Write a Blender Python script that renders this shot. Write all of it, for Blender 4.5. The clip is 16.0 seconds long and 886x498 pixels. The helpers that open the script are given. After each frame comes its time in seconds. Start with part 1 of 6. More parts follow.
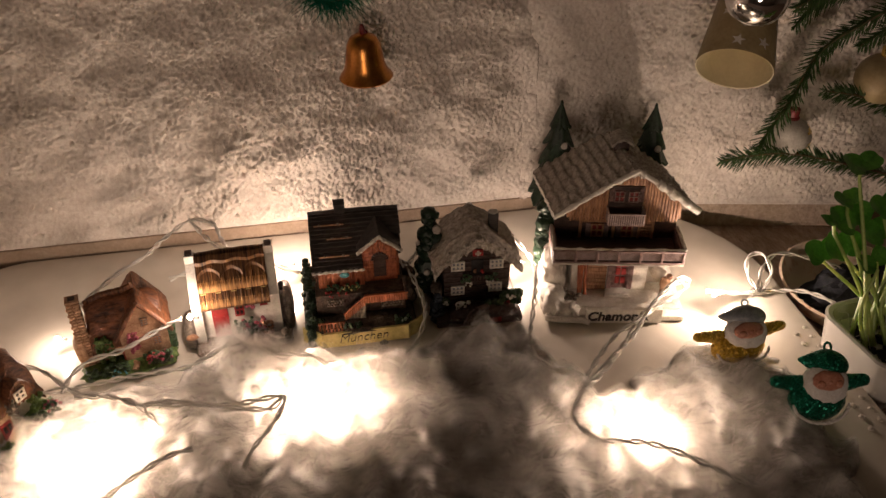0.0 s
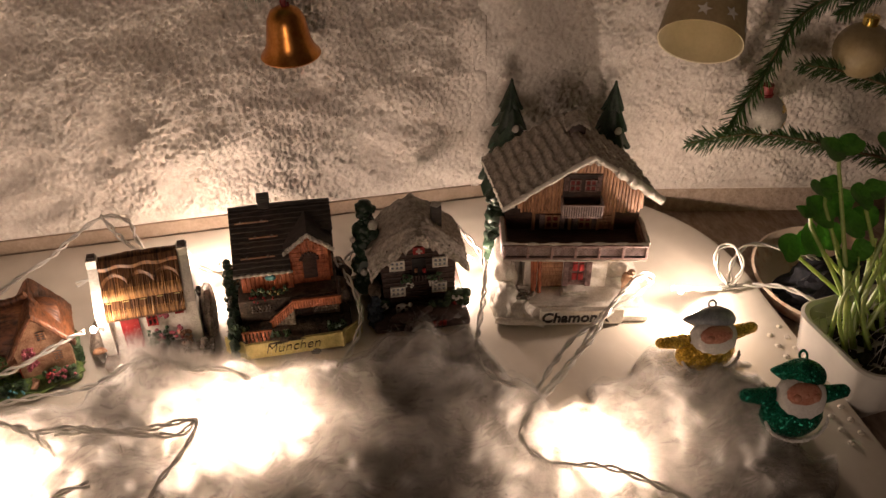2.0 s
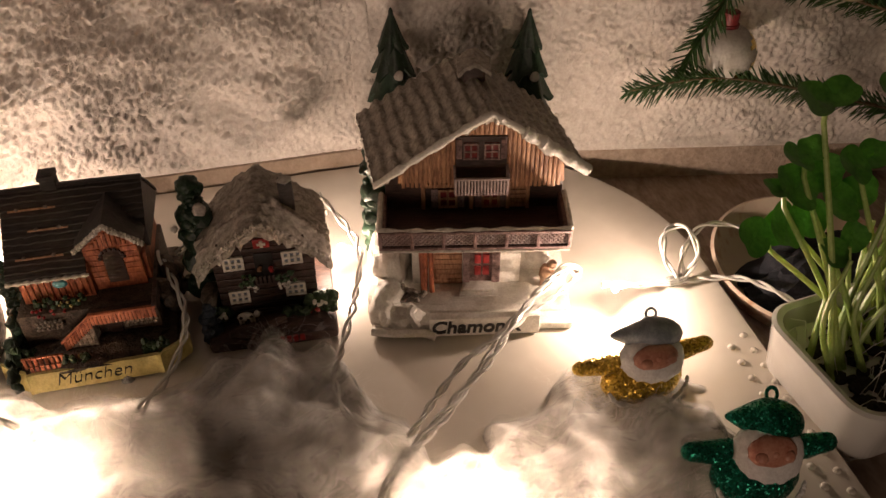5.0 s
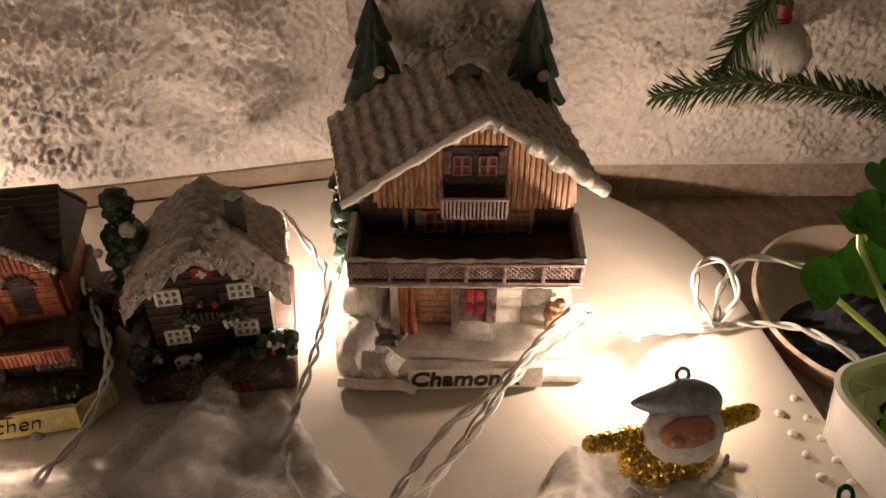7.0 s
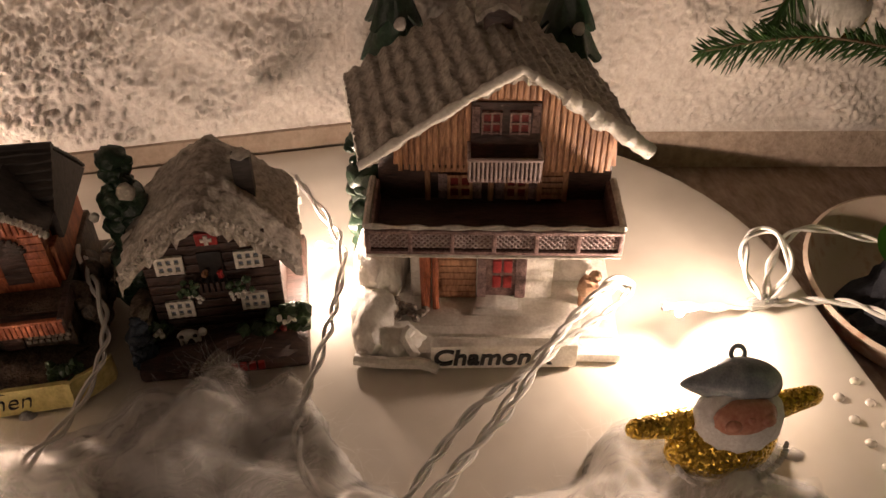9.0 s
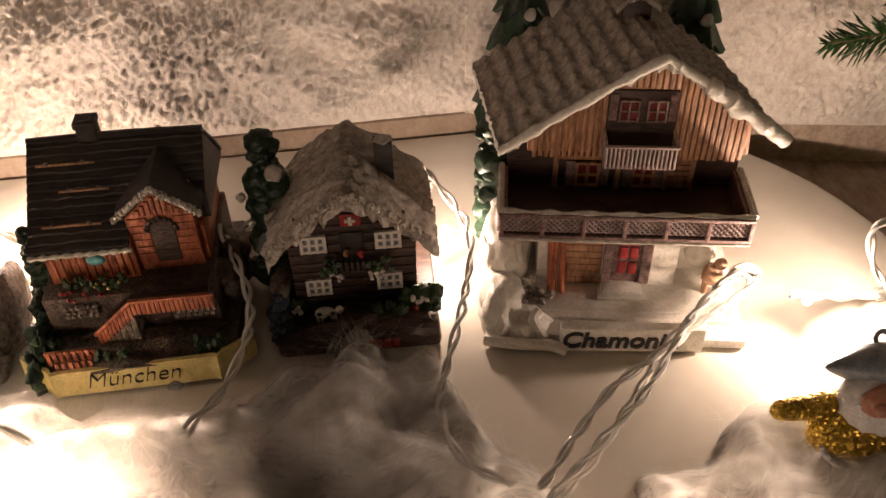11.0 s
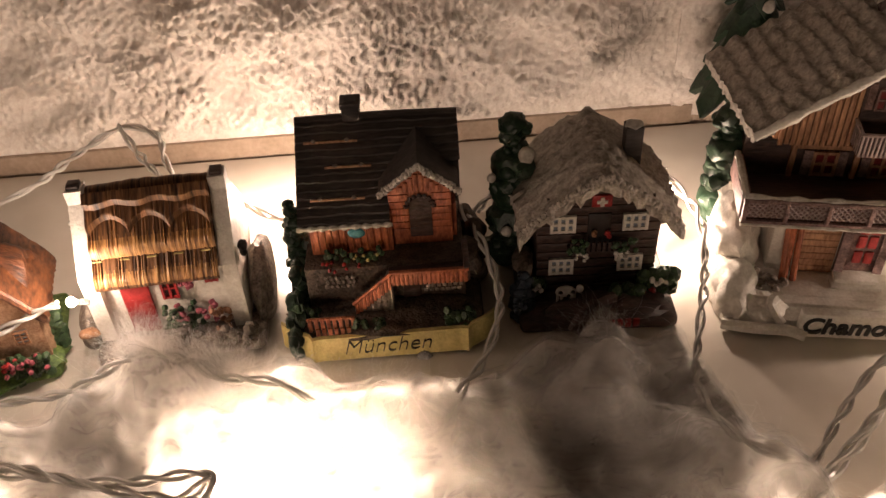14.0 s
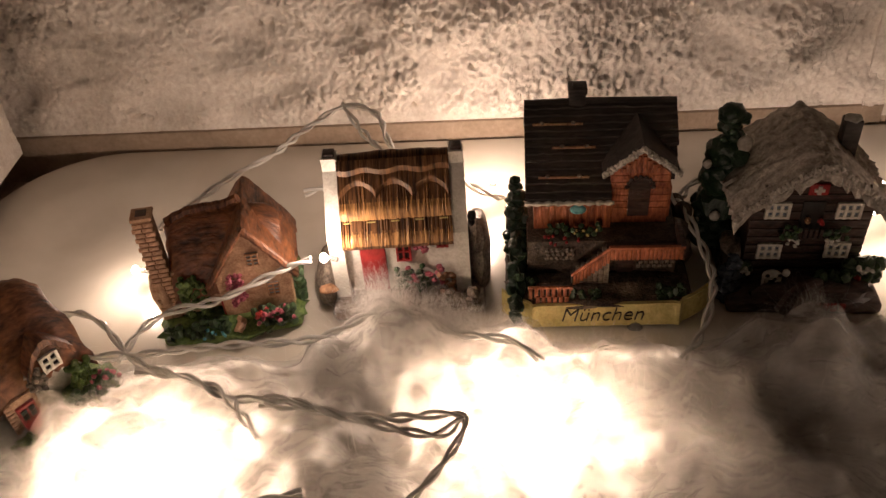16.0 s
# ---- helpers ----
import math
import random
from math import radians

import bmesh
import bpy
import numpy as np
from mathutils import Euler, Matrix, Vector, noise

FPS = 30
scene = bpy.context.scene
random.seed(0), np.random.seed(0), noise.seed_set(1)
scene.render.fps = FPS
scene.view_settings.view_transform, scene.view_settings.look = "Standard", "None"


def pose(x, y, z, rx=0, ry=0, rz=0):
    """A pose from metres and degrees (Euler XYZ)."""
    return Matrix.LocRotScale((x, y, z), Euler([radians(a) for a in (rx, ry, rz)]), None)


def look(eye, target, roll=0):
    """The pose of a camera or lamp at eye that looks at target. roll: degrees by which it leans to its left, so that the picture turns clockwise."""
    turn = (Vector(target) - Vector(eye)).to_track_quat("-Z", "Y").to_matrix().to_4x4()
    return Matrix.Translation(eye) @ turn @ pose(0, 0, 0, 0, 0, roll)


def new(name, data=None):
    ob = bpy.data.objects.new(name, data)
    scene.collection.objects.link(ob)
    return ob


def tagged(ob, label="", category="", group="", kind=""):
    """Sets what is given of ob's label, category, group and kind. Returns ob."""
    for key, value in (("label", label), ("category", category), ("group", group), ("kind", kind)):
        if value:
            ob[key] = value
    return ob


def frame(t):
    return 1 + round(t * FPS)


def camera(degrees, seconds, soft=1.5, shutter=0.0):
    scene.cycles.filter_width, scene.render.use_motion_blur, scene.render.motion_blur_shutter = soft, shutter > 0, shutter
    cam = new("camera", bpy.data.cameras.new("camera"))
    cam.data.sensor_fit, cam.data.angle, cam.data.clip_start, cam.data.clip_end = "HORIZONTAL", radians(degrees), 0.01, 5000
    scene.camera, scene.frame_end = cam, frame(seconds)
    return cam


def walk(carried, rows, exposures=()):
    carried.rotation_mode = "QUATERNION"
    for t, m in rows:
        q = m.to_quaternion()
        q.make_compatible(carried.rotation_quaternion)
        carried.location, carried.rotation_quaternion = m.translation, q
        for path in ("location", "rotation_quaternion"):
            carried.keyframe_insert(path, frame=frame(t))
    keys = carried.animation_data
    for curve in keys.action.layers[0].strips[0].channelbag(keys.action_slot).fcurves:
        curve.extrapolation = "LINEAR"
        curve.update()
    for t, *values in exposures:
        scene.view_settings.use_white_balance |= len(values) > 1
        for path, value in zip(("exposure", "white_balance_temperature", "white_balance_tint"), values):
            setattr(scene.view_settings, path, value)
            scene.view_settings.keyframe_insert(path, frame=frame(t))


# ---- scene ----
cam = camera(54.1, 16.0)
METRES, EYE, TILT, LEAN, TURN = 0.5, 0.388, -35.19, 0.24, -10.54
ROWS = [
    (0.0, 0.0, 0.0, 0.0, 0.0, 0.0, -0.0),
    (0.5, 0.0128, 0.0224, 0.0081, -0.03, -0.29, 0.24),
    (1.0, 0.0225, 0.0472, 0.0227, -0.32, -0.64, 0.45),
    (1.5, 0.0327, 0.0772, 0.025, -0.61, -1.15, 0.63),
    (2.0, 0.0549, 0.1169, 0.0311, -1.2, -1.9, 0.86),
    (2.5, 0.0778, 0.1574, 0.0358, -1.74, -2.58, 1.09),
    (3.0, 0.1019, 0.2021, 0.042, -2.03, -3.16, 1.35),
    (3.5, 0.1261, 0.2483, 0.0423, -2.33, -4.07, 1.62),
    (4.0, 0.1483, 0.2864, 0.0466, -2.45, -4.78, 1.79),
    (6.5, 0.2099, 0.514, 0.061, -1.29, -5.33, 1.19),
    (7.0, 0.2109, 0.5319, 0.0617, -1.22, -4.67, 0.68),
    (7.5, 0.2113, 0.5596, 0.0591, -0.99, -4.56, 0.54),
    (8.0, 0.2097, 0.59, 0.0441, -1.03, -5.4, 0.46),
    (10.5, 0.1572, 0.5727, 0.0376, 1.43, -5.67, -0.07),
    (11.0, 0.1347, 0.5667, 0.0343, 2.2, -5.65, -0.39),
    (11.5, 0.1068, 0.5604, 0.0311, 2.95, -5.76, -0.71),
    (12.0, 0.0829, 0.559, 0.026, 3.6, -5.87, -0.96),
    (12.5, 0.0646, 0.5558, 0.0223, 4.19, -5.87, -1.18),
    (13.0, 0.0468, 0.5514, 0.0199, 4.82, -5.65, -1.26),
    (13.5, 0.0248, 0.5453, 0.0167, 5.56, -5.5, -1.48),
    (14.0, 0.0044, 0.5315, 0.0149, 6.6, -5.33, -1.71),
    (14.5, -0.0143, 0.5171, 0.0117, 7.85, -5.39, -2.14),
    (15.0, -0.0392, 0.5068, 0.0026, 9.04, -5.58, -2.88),
    (15.5, -0.0672, 0.4911, -0.0041, 10.32, -5.6, -3.55),
    (16.0, -0.094, 0.4608, -0.0082, 12.13, -5.48, -4.2),
]
walk(cam, [(t, pose(0, 0, EYE, TILT, LEAN, TURN) @ pose(METRES * x, METRES * y, METRES * z, 90 + pitch, roll, yaw)) for t, x, y, z, yaw, pitch, roll in ROWS],
     exposures=[(0.0, -0.12), (1.0, 0.06), (3.5, 0.08), (7.0, 0.18), (10.5, 0.14), (14.0, 0.06), (15.0, -0.06), (16.0, -0.36)])

# ---- world and light ----
world = bpy.data.worlds.new("night_room")
scene.world = world
world.use_nodes = True
world.node_tree.nodes["Background"].inputs[0].default_value = (1.0, 0.80, 0.62, 1)
world.node_tree.nodes["Background"].inputs[1].default_value = 0.02
WARM = (1.0, 0.735, 0.58)
# Unseen soft fill behind the viewer, added to brighten wall and house fronts.
room_fill = bpy.data.lights.new("room_fill", "AREA")
room_fill.shape, room_fill.size = "DISK", 0.5
room_fill.energy, room_fill.color = 5.5, (1.0, 0.72, 0.55)
new("room_fill", room_fill).matrix_basis = look((-0.45, -1.50, 0.24), (0.05, 0.55, 0.12))


# ---- helpers of this scene ----
def fft_field(nx, ny, dx, wave, seed, spread=0.55, wide=1.0):
    """A smooth random field with features of about the given wavelength, mean 0, deviation 1."""
    rng = np.random.default_rng(seed)
    f = np.fft.rfft2(rng.standard_normal((ny, nx)))
    ky, kx = np.fft.fftfreq(ny, dx)[:, None], np.fft.rfftfreq(nx, dx)[None, :] * wide
    k = np.sqrt(kx ** 2 + ky ** 2) + 1e-9
    f *= np.exp(-0.5 * (np.log(k * wave) / spread) ** 2)
    g = np.fft.irfft2(f, s=(ny, nx))
    return (g - g.mean()) / g.std()


def finish(bm, name, material, smooth=True):
    me = bpy.data.meshes.new(name)
    bmesh.ops.recalc_face_normals(bm, faces=bm.faces)
    bm.to_mesh(me)
    bm.free()
    for m in material if isinstance(material, (list, tuple)) else [material]:
        me.materials.append(m)
    if smooth:
        me.polygons.foreach_set("use_smooth", [True] * len(me.polygons))
        me.set_sharp_from_angle(angle=radians(42))
    return me


def part(name, bm, material, parent=None, label="", m=None, smooth=True):
    ob = new(name, bm if isinstance(bm, bpy.types.Mesh) else finish(bm, name, material, smooth))
    ob.parent = parent
    if m is not None:
        ob.matrix_basis = m
    return tagged(ob, label)


def thing(name, m, label, category, group="", kind=""):
    ob = new(name)
    ob.empty_display_size = 0.01
    ob.matrix_basis = m
    return tagged(ob, label, category, group, kind)


def box(bm, x0, x1, y0, y1, z0, z1, bevel=0.0, m=None):
    mm = Matrix.Translation(((x0 + x1) / 2, (y0 + y1) / 2, (z0 + z1) / 2)) @ Matrix.Diagonal((x1 - x0, y1 - y0, z1 - z0, 1))
    r = bmesh.ops.create_cube(bm, size=1, matrix=(m @ mm) if m is not None else mm)
    if bevel:
        edges = list({e for v in r["verts"] for e in v.link_edges})
        bmesh.ops.bevel(bm, geom=edges, offset=bevel, segments=2, affect="EDGES", profile=0.5)
    return bm


def boxed(*a, **k):
    return box(bmesh.new(), *a, **k)


def prism(bm, outline, y0, y1):
    """Extrude an outline in x, z along y."""
    a = [bm.verts.new((x, y0, z)) for x, z in outline]
    b = [bm.verts.new((x, y1, z)) for x, z in outline]
    bm.faces.new(a)
    bm.faces.new(b[::-1])
    for i in range(len(a)):
        j = (i + 1) % len(a)
        bm.faces.new((a[i], b[i], b[j], a[j]))
    return bm


def rod(bm, p, q, r0, r1=None, n=8):
    p, q = Vector(p), Vector(q)
    d = q - p
    m = Matrix.Translation((p + q) / 2) @ d.to_track_quat("Z", "Y").to_matrix().to_4x4()
    bmesh.ops.create_cone(bm, cap_ends=True, segments=n, radius1=r0, radius2=r0 if r1 is None else r1, depth=d.length, matrix=m)
    return bm


def blob(bm, centre, size, rough=0.15, grain=1.6, sub=2, seed=0):
    """A lumpy ellipsoid."""
    r = bmesh.ops.create_icosphere(bm, subdivisions=sub, radius=1)
    off = Vector((seed * 3.1, seed * 1.7, seed * 0.9))
    for v in r["verts"]:
        d = v.co.copy()
        k = 1 + rough * noise.noise(d * grain + off) + rough * 0.6 * noise.noise(d * grain * 2.7 + off)
        v.co = Vector(centre) + Vector((d.x * size[0], d.y * size[1], d.z * size[2])) * k
    return bm


def lathe(bm, profile, n=32, m=Matrix.Identity(4)):
    """Turn a profile of (radius, z) round the z axis."""
    rings = [[bm.verts.new(m @ Vector((r * math.cos(2 * math.pi * i / n), r * math.sin(2 * math.pi * i / n), z))) for i in range(n)] for r, z in profile]
    for a, b in zip(rings, rings[1:]):
        for i in range(n):
            j = (i + 1) % n
            bm.faces.new((a[i], a[j], b[j], b[i]))
    return bm


def spline(points, step):
    """Smooth points along a run of guide points."""
    p = [Vector(q) for q in points]
    p = [p[0] * 2 - p[1]] + p + [p[-1] * 2 - p[-2]]
    out = []
    for a, b, c, d in zip(p, p[1:], p[2:], p[3:]):
        n = max(2, int((c - b).length / step))
        for i in range(n):
            t = i / n
            out.append(0.5 * (2 * b + (c - a) * t + (2 * a - 5 * b + 4 * c - d) * t * t + (3 * b - a - 3 * c + d) * t ** 3))
    return out + [p[-2]]


def tube(bm, pts, radius, n=6):
    rings = []
    side = None
    for i, p in enumerate(pts):
        d = (pts[min(i + 1, len(pts) - 1)] - pts[max(i - 1, 0)]).normalized()
        side = d.orthogonal().normalized() if side is None else (side - d * side.dot(d)).normalized()
        up = d.cross(side)
        r = radius(i / (len(pts) - 1)) if callable(radius) else radius
        rings.append([bm.verts.new(p + (side * math.cos(2 * math.pi * k / n) + up * math.sin(2 * math.pi * k / n)) * r) for k in range(n)])
    for a, b in zip(rings, rings[1:]):
        for k in range(n):
            j = (k + 1) % n
            bm.faces.new((a[k], a[j], b[j], b[k]))
    bm.faces.new(rings[0][::-1])
    bm.faces.new(rings[-1])
    return bm


def lettering(name, text, size, m, material, parent, depth=0.0003, shear=0.0, label="", bold=0.0):
    cu = bpy.data.curves.new(name, "FONT")
    cu.body, cu.size, cu.extrude, cu.align_x, cu.align_y, cu.shear = text, size, depth, "CENTER", "CENTER", shear
    cu.offset = bold
    tmp = bpy.data.objects.new(name, cu)
    scene.collection.objects.link(tmp)
    me = bpy.data.meshes.new_from_object(tmp.evaluated_get(bpy.context.evaluated_depsgraph_get()))
    bpy.data.objects.remove(tmp)
    me.name = name
    me.materials.clear()
    me.materials.append(material)
    return part(name, me, None, parent, label, m)


# ---- materials ----
def surface(name, dark, light, scale, rough=0.6, bump=0.2, fine=6.0, metal=0.0, sss=0.0, spread=(0.35, 0.65), coat=0.0, stretch=(1, 1, 1), vary=0.0):
    """Two tones mixed by coarse and fine noise, with relief from the same noise. scale: features to a metre."""
    mt = bpy.data.materials.new(name)
    mt.use_nodes = True
    nt = mt.node_tree
    N, L = nt.nodes, nt.links
    bs = N["Principled BSDF"]
    tc, mp = N.new("ShaderNodeTexCoord"), N.new("ShaderNodeMapping")
    mp.inputs["Scale"].default_value = stretch
    L.new(tc.outputs["Object"], mp.inputs[0])
    a, b = N.new("ShaderNodeTexNoise"), N.new("ShaderNodeTexNoise")
    a.inputs["Scale"].default_value, b.inputs["Scale"].default_value = scale, scale * fine
    a.inputs["Detail"].default_value, b.inputs["Detail"].default_value = 4, 3
    mix = N.new("ShaderNodeMath")
    mix.operation = "MULTIPLY_ADD"
    mix.inputs[1].default_value = 0.4
    half = N.new("ShaderNodeMath")
    half.operation = "MULTIPLY"
    half.inputs[1].default_value = 0.6
    for n in (a, b):
        L.new(mp.outputs[0], n.inputs["Vector"])
    L.new(a.outputs[0], half.inputs[0])
    L.new(b.outputs[0], mix.inputs[0])
    L.new(half.outputs[0], mix.inputs[2])
    ramp = N.new("ShaderNodeValToRGB")
    ramp.color_ramp.elements[0].position, ramp.color_ramp.elements[1].position = spread
    ramp.color_ramp.elements[0].color, ramp.color_ramp.elements[1].color = (*dark, 1), (*light, 1)
    L.new(mix.outputs[0], ramp.inputs[0])
    out = ramp.outputs[0]
    if vary:
        info, hsv = N.new("ShaderNodeObjectInfo"), N.new("ShaderNodeHueSaturation")
        rng = N.new("ShaderNodeMapRange")
        rng.inputs[3].default_value, rng.inputs[4].default_value = 1 - vary, 1 + vary
        L.new(info.outputs["Random"], rng.inputs[0])
        L.new(rng.outputs[0], hsv.inputs["Value"])
        L.new(out, hsv.inputs["Color"])
        out = hsv.outputs[0]
    L.new(out, bs.inputs["Base Color"])
    bs.inputs["Roughness"].default_value, bs.inputs["Metallic"].default_value = rough, metal
    bs.inputs["Coat Weight"].default_value = coat
    if sss:
        bs.inputs["Subsurface Weight"].default_value = sss
        bs.inputs["Subsurface Radius"].default_value = (0.009, 0.0075, 0.006)
        bs.inputs["Subsurface Scale"].default_value = 1.0
    if bump:
        bp = N.new("ShaderNodeBump")
        bp.inputs["Strength"].default_value, bp.inputs["Distance"].default_value = bump, 0.35 / scale
        L.new(mix.outputs[0], bp.inputs["Height"])
        L.new(bp.outputs[0], bs.inputs["Normal"])
    return mt


def glowing(name, colour, strength):
    mt = bpy.data.materials.new(name)
    mt.use_nodes = True
    bs = mt.node_tree.nodes["Principled BSDF"]
    bs.inputs["Base Color"].default_value = (*colour, 1)
    bs.inputs["Emission Color"].default_value, bs.inputs["Emission Strength"].default_value = (*colour, 1), strength
    return mt


def clear(name, colour, rough, weight=1.0, ior=1.45):
    mt = surface(name, colour, colour, 60, rough, 0.0)
    bs = mt.node_tree.nodes["Principled BSDF"]
    bs.inputs["Transmission Weight"].default_value, bs.inputs["IOR"].default_value = weight, ior
    return mt


def glitter(name, colour, dark):
    """Small flakes: cells of their own tilt and tone, half metal."""
    mt = bpy.data.materials.new(name)
    mt.use_nodes = True
    nt = mt.node_tree
    N, L = nt.nodes, nt.links
    bs = N["Principled BSDF"]
    tc, vo = N.new("ShaderNodeTexCoord"), N.new("ShaderNodeTexVoronoi")
    vo.inputs["Scale"].default_value = 1500
    L.new(tc.outputs["Object"], vo.inputs["Vector"])
    ramp = N.new("ShaderNodeValToRGB")
    ramp.color_ramp.elements[0].color, ramp.color_ramp.elements[1].color = (*dark, 1), (*colour, 1)
    L.new(vo.outputs["Color"], ramp.inputs[0])
    L.new(ramp.outputs[0], bs.inputs["Base Color"])
    bs.inputs["Metallic"].default_value, bs.inputs["Roughness"].default_value = 0.85, 0.28
    geo, mixv, sub, sc, add, nrm = N.new("ShaderNodeNewGeometry"), None, N.new("ShaderNodeVectorMath"), N.new("ShaderNodeVectorMath"), N.new("ShaderNodeVectorMath"), N.new("ShaderNodeVectorMath")
    sub.operation, sc.operation, add.operation, nrm.operation = "SUBTRACT", "SCALE", "ADD", "NORMALIZE"
    sub.inputs[1].default_value = (0.5, 0.5, 0.5)
    sc.inputs["Scale"].default_value = 1.3
    L.new(vo.outputs["Color"], sub.inputs[0])
    L.new(sub.outputs[0], sc.inputs[0])
    L.new(sc.outputs[0], add.inputs[0])
    L.new(geo.outputs["Normal"], add.inputs[1])
    L.new(add.outputs[0], nrm.inputs[0])
    L.new(nrm.outputs[0], bs.inputs["Normal"])
    return mt


PLASTER = surface("white_rough_plaster", (0.68, 0.61, 0.54), (0.88, 0.83, 0.76), 240, 0.9, 0.5, 3)
BROWN_SHELF = surface("brown_coarse_shelf", (0.26, 0.19, 0.145), (0.46, 0.36, 0.29), 160, 0.85, 0.8, 3, stretch=(1, 0.45, 1))
PLINTH = surface("beige_smooth_ledge_paint", (0.29, 0.22, 0.16), (0.42, 0.325, 0.245), 90, 0.85, 0.25, 5)
PLINTH_ROUGH = surface("beige_coarse_plaster", (0.38, 0.29, 0.215), (0.60, 0.49, 0.39), 150, 0.9, 1.0, 3)
ROOM = surface("dim_room_paint", (0.42, 0.38, 0.34), (0.5, 0.46, 0.42), 2, 0.9, 0.1)
CERAMIC = surface("cream_glazed_ceramic", (0.60, 0.55, 0.47), (0.69, 0.64, 0.56), 14, 0.22, 0.02, 4, coat=0.4)
POT_WHITE = surface("white_glazed_pot", (0.72, 0.70, 0.66), (0.80, 0.78, 0.74), 20, 0.18, 0.02, 4, coat=0.5)
def woolly(mt, through_share, veil=None, turn=0.0):
    """Let light pass through a thin layer; veil: the share of the layer that is gaps, by a streaky noise."""
    nt = mt.node_tree
    N, L = nt.nodes, nt.links
    bs, out = N["Principled BSDF"], N["Material Output"]
    tr, mix = N.new("ShaderNodeBsdfTranslucent"), N.new("ShaderNodeMixShader")
    tr.inputs["Color"].default_value = (0.90, 0.87, 0.82, 1)
    mix.inputs[0].default_value = through_share
    L.new(bs.outputs[0], mix.inputs[1])
    L.new(tr.outputs[0], mix.inputs[2])
    last = mix
    if veil:
        tc, wob, no, rg, gap, m2 = N.new("ShaderNodeTexCoord"), N.new("ShaderNodeTexNoise"), N.new("ShaderNodeTexNoise"), N.new("ShaderNodeMapRange"), N.new("ShaderNodeBsdfTransparent"), N.new("ShaderNodeMixShader")
        wob.inputs["Scale"].default_value, no.inputs["Scale"].default_value = 60, 210
        no.inputs["Detail"].default_value, no.inputs["Distortion"].default_value = 3, 0.8
        warp, add, mp = N.new("ShaderNodeTexNoise"), N.new("ShaderNodeVectorMath"), N.new("ShaderNodeMapping")
        warp.inputs["Scale"].default_value = 28
        add.operation = "MULTIPLY_ADD"
        add.inputs[1].default_value = (0.05, 0.05, 0.0)
        L.new(tc.outputs["Object"], warp.inputs["Vector"])
        L.new(warp.outputs["Color"], add.inputs[0])
        L.new(tc.outputs["Object"], add.inputs[2])
        mp.inputs["Rotation"].default_value, mp.inputs["Location"].default_value = (0, 0, turn), (turn, turn * 0.7, 0)
        mp.inputs["Scale"].default_value = (0.22, 1.5, 1)
        L.new(add.outputs[0], mp.inputs[0])
        L.new(mp.outputs[0], no.inputs["Vector"])
        L.new(tc.outputs["Object"], wob.inputs["Vector"])
        mul = N.new("ShaderNodeMath")
        mul.operation = "MULTIPLY"
        L.new(wob.outputs[0], mul.inputs[0])
        L.new(no.outputs[0], mul.inputs[1])
        rg.inputs[1].default_value, rg.inputs[2].default_value, rg.inputs[3].default_value, rg.inputs[4].default_value = 0.10, 0.48, 0.02, veil
        L.new(mul.outputs[0], rg.inputs[0])
        L.new(rg.outputs[0], m2.inputs[0])
        L.new(gap.outputs[0], m2.inputs[1])
        L.new(mix.outputs[0], m2.inputs[2])
        last = m2
    L.new(last.outputs[0], out.inputs["Surface"])
    return mt


FIBRE = woolly(surface("cotton_fibre", (0.85, 0.83, 0.80), (0.9, 0.88, 0.86), 100, 1.0, 0.0), 0.5)
WIRE = clear("clear_grey_cable_plastic", (0.84, 0.82, 0.77), 0.15, 0.25)
COTTON = woolly(surface("white_cotton_wool", (0.80, 0.78, 0.75), (0.90, 0.89, 0.87), 420, 1.0, 0.25, 5), 0.45)
DENSE = surface("packed_cotton_wool", (0.78, 0.76, 0.73), (0.86, 0.84, 0.82), 200, 1.0, 0.2)
VEILS = [woolly(surface("loose_cotton_wisps", (0.82, 0.80, 0.77), (0.90, 0.89, 0.87), 160, 1.0, 0.0, 6), 0.5, share, turn) for share, turn in ((0.55, 0.3), (0.42, 1.5), (0.30, 2.6), (0.20, 0.9))]
COPPER = surface("silvery_cable_core", (0.42, 0.38, 0.32), (0.6, 0.56, 0.5), 300, 0.3, 0.0, metal=0.8)
LED = glowing("lit_led_lens", (1.0, 0.90, 0.76), 60.0)
SLEEVE = clear("clear_led_sleeve", (0.85, 0.85, 0.83), 0.1, 0.8)
DARK_ROOF = surface("black_brown_shingle_paint", (0.022, 0.018, 0.016), (0.062, 0.050, 0.043), 350, 0.6, 0.5, 3, stretch=(0.25, 1, 1))
SNOW_PAINT = surface("grey_white_snow_paint", (0.34, 0.31, 0.26), (0.66, 0.63, 0.57), 260, 0.6, 0.6, 3)
ROOF_SNOW = surface("dusty_snow_roof_paint", (0.23, 0.20, 0.165), (0.58, 0.53, 0.46), 300, 0.6, 0.8, 3)
WHITE_PAINT = surface("white_resin_paint", (0.62, 0.58, 0.51), (0.82, 0.79, 0.72), 220, 0.5, 0.35, 4)
ORANGE_WOOD = surface("orange_brown_wood_paint", (0.19, 0.048, 0.020), (0.54, 0.165, 0.070), 300, 0.5, 0.4, 4, stretch=(1, 1, 0.3))
CHALET_WOOD = surface("light_chalet_wood_paint", (0.19, 0.085, 0.042), (0.52, 0.285, 0.155), 260, 0.55, 0.4, 4, stretch=(1, 1, 0.25))
DARK_WOOD = surface("dark_brown_wood_paint", (0.027, 0.015, 0.012), (0.092, 0.052, 0.040), 260, 0.5, 0.5, 4, stretch=(0.3, 1, 1))
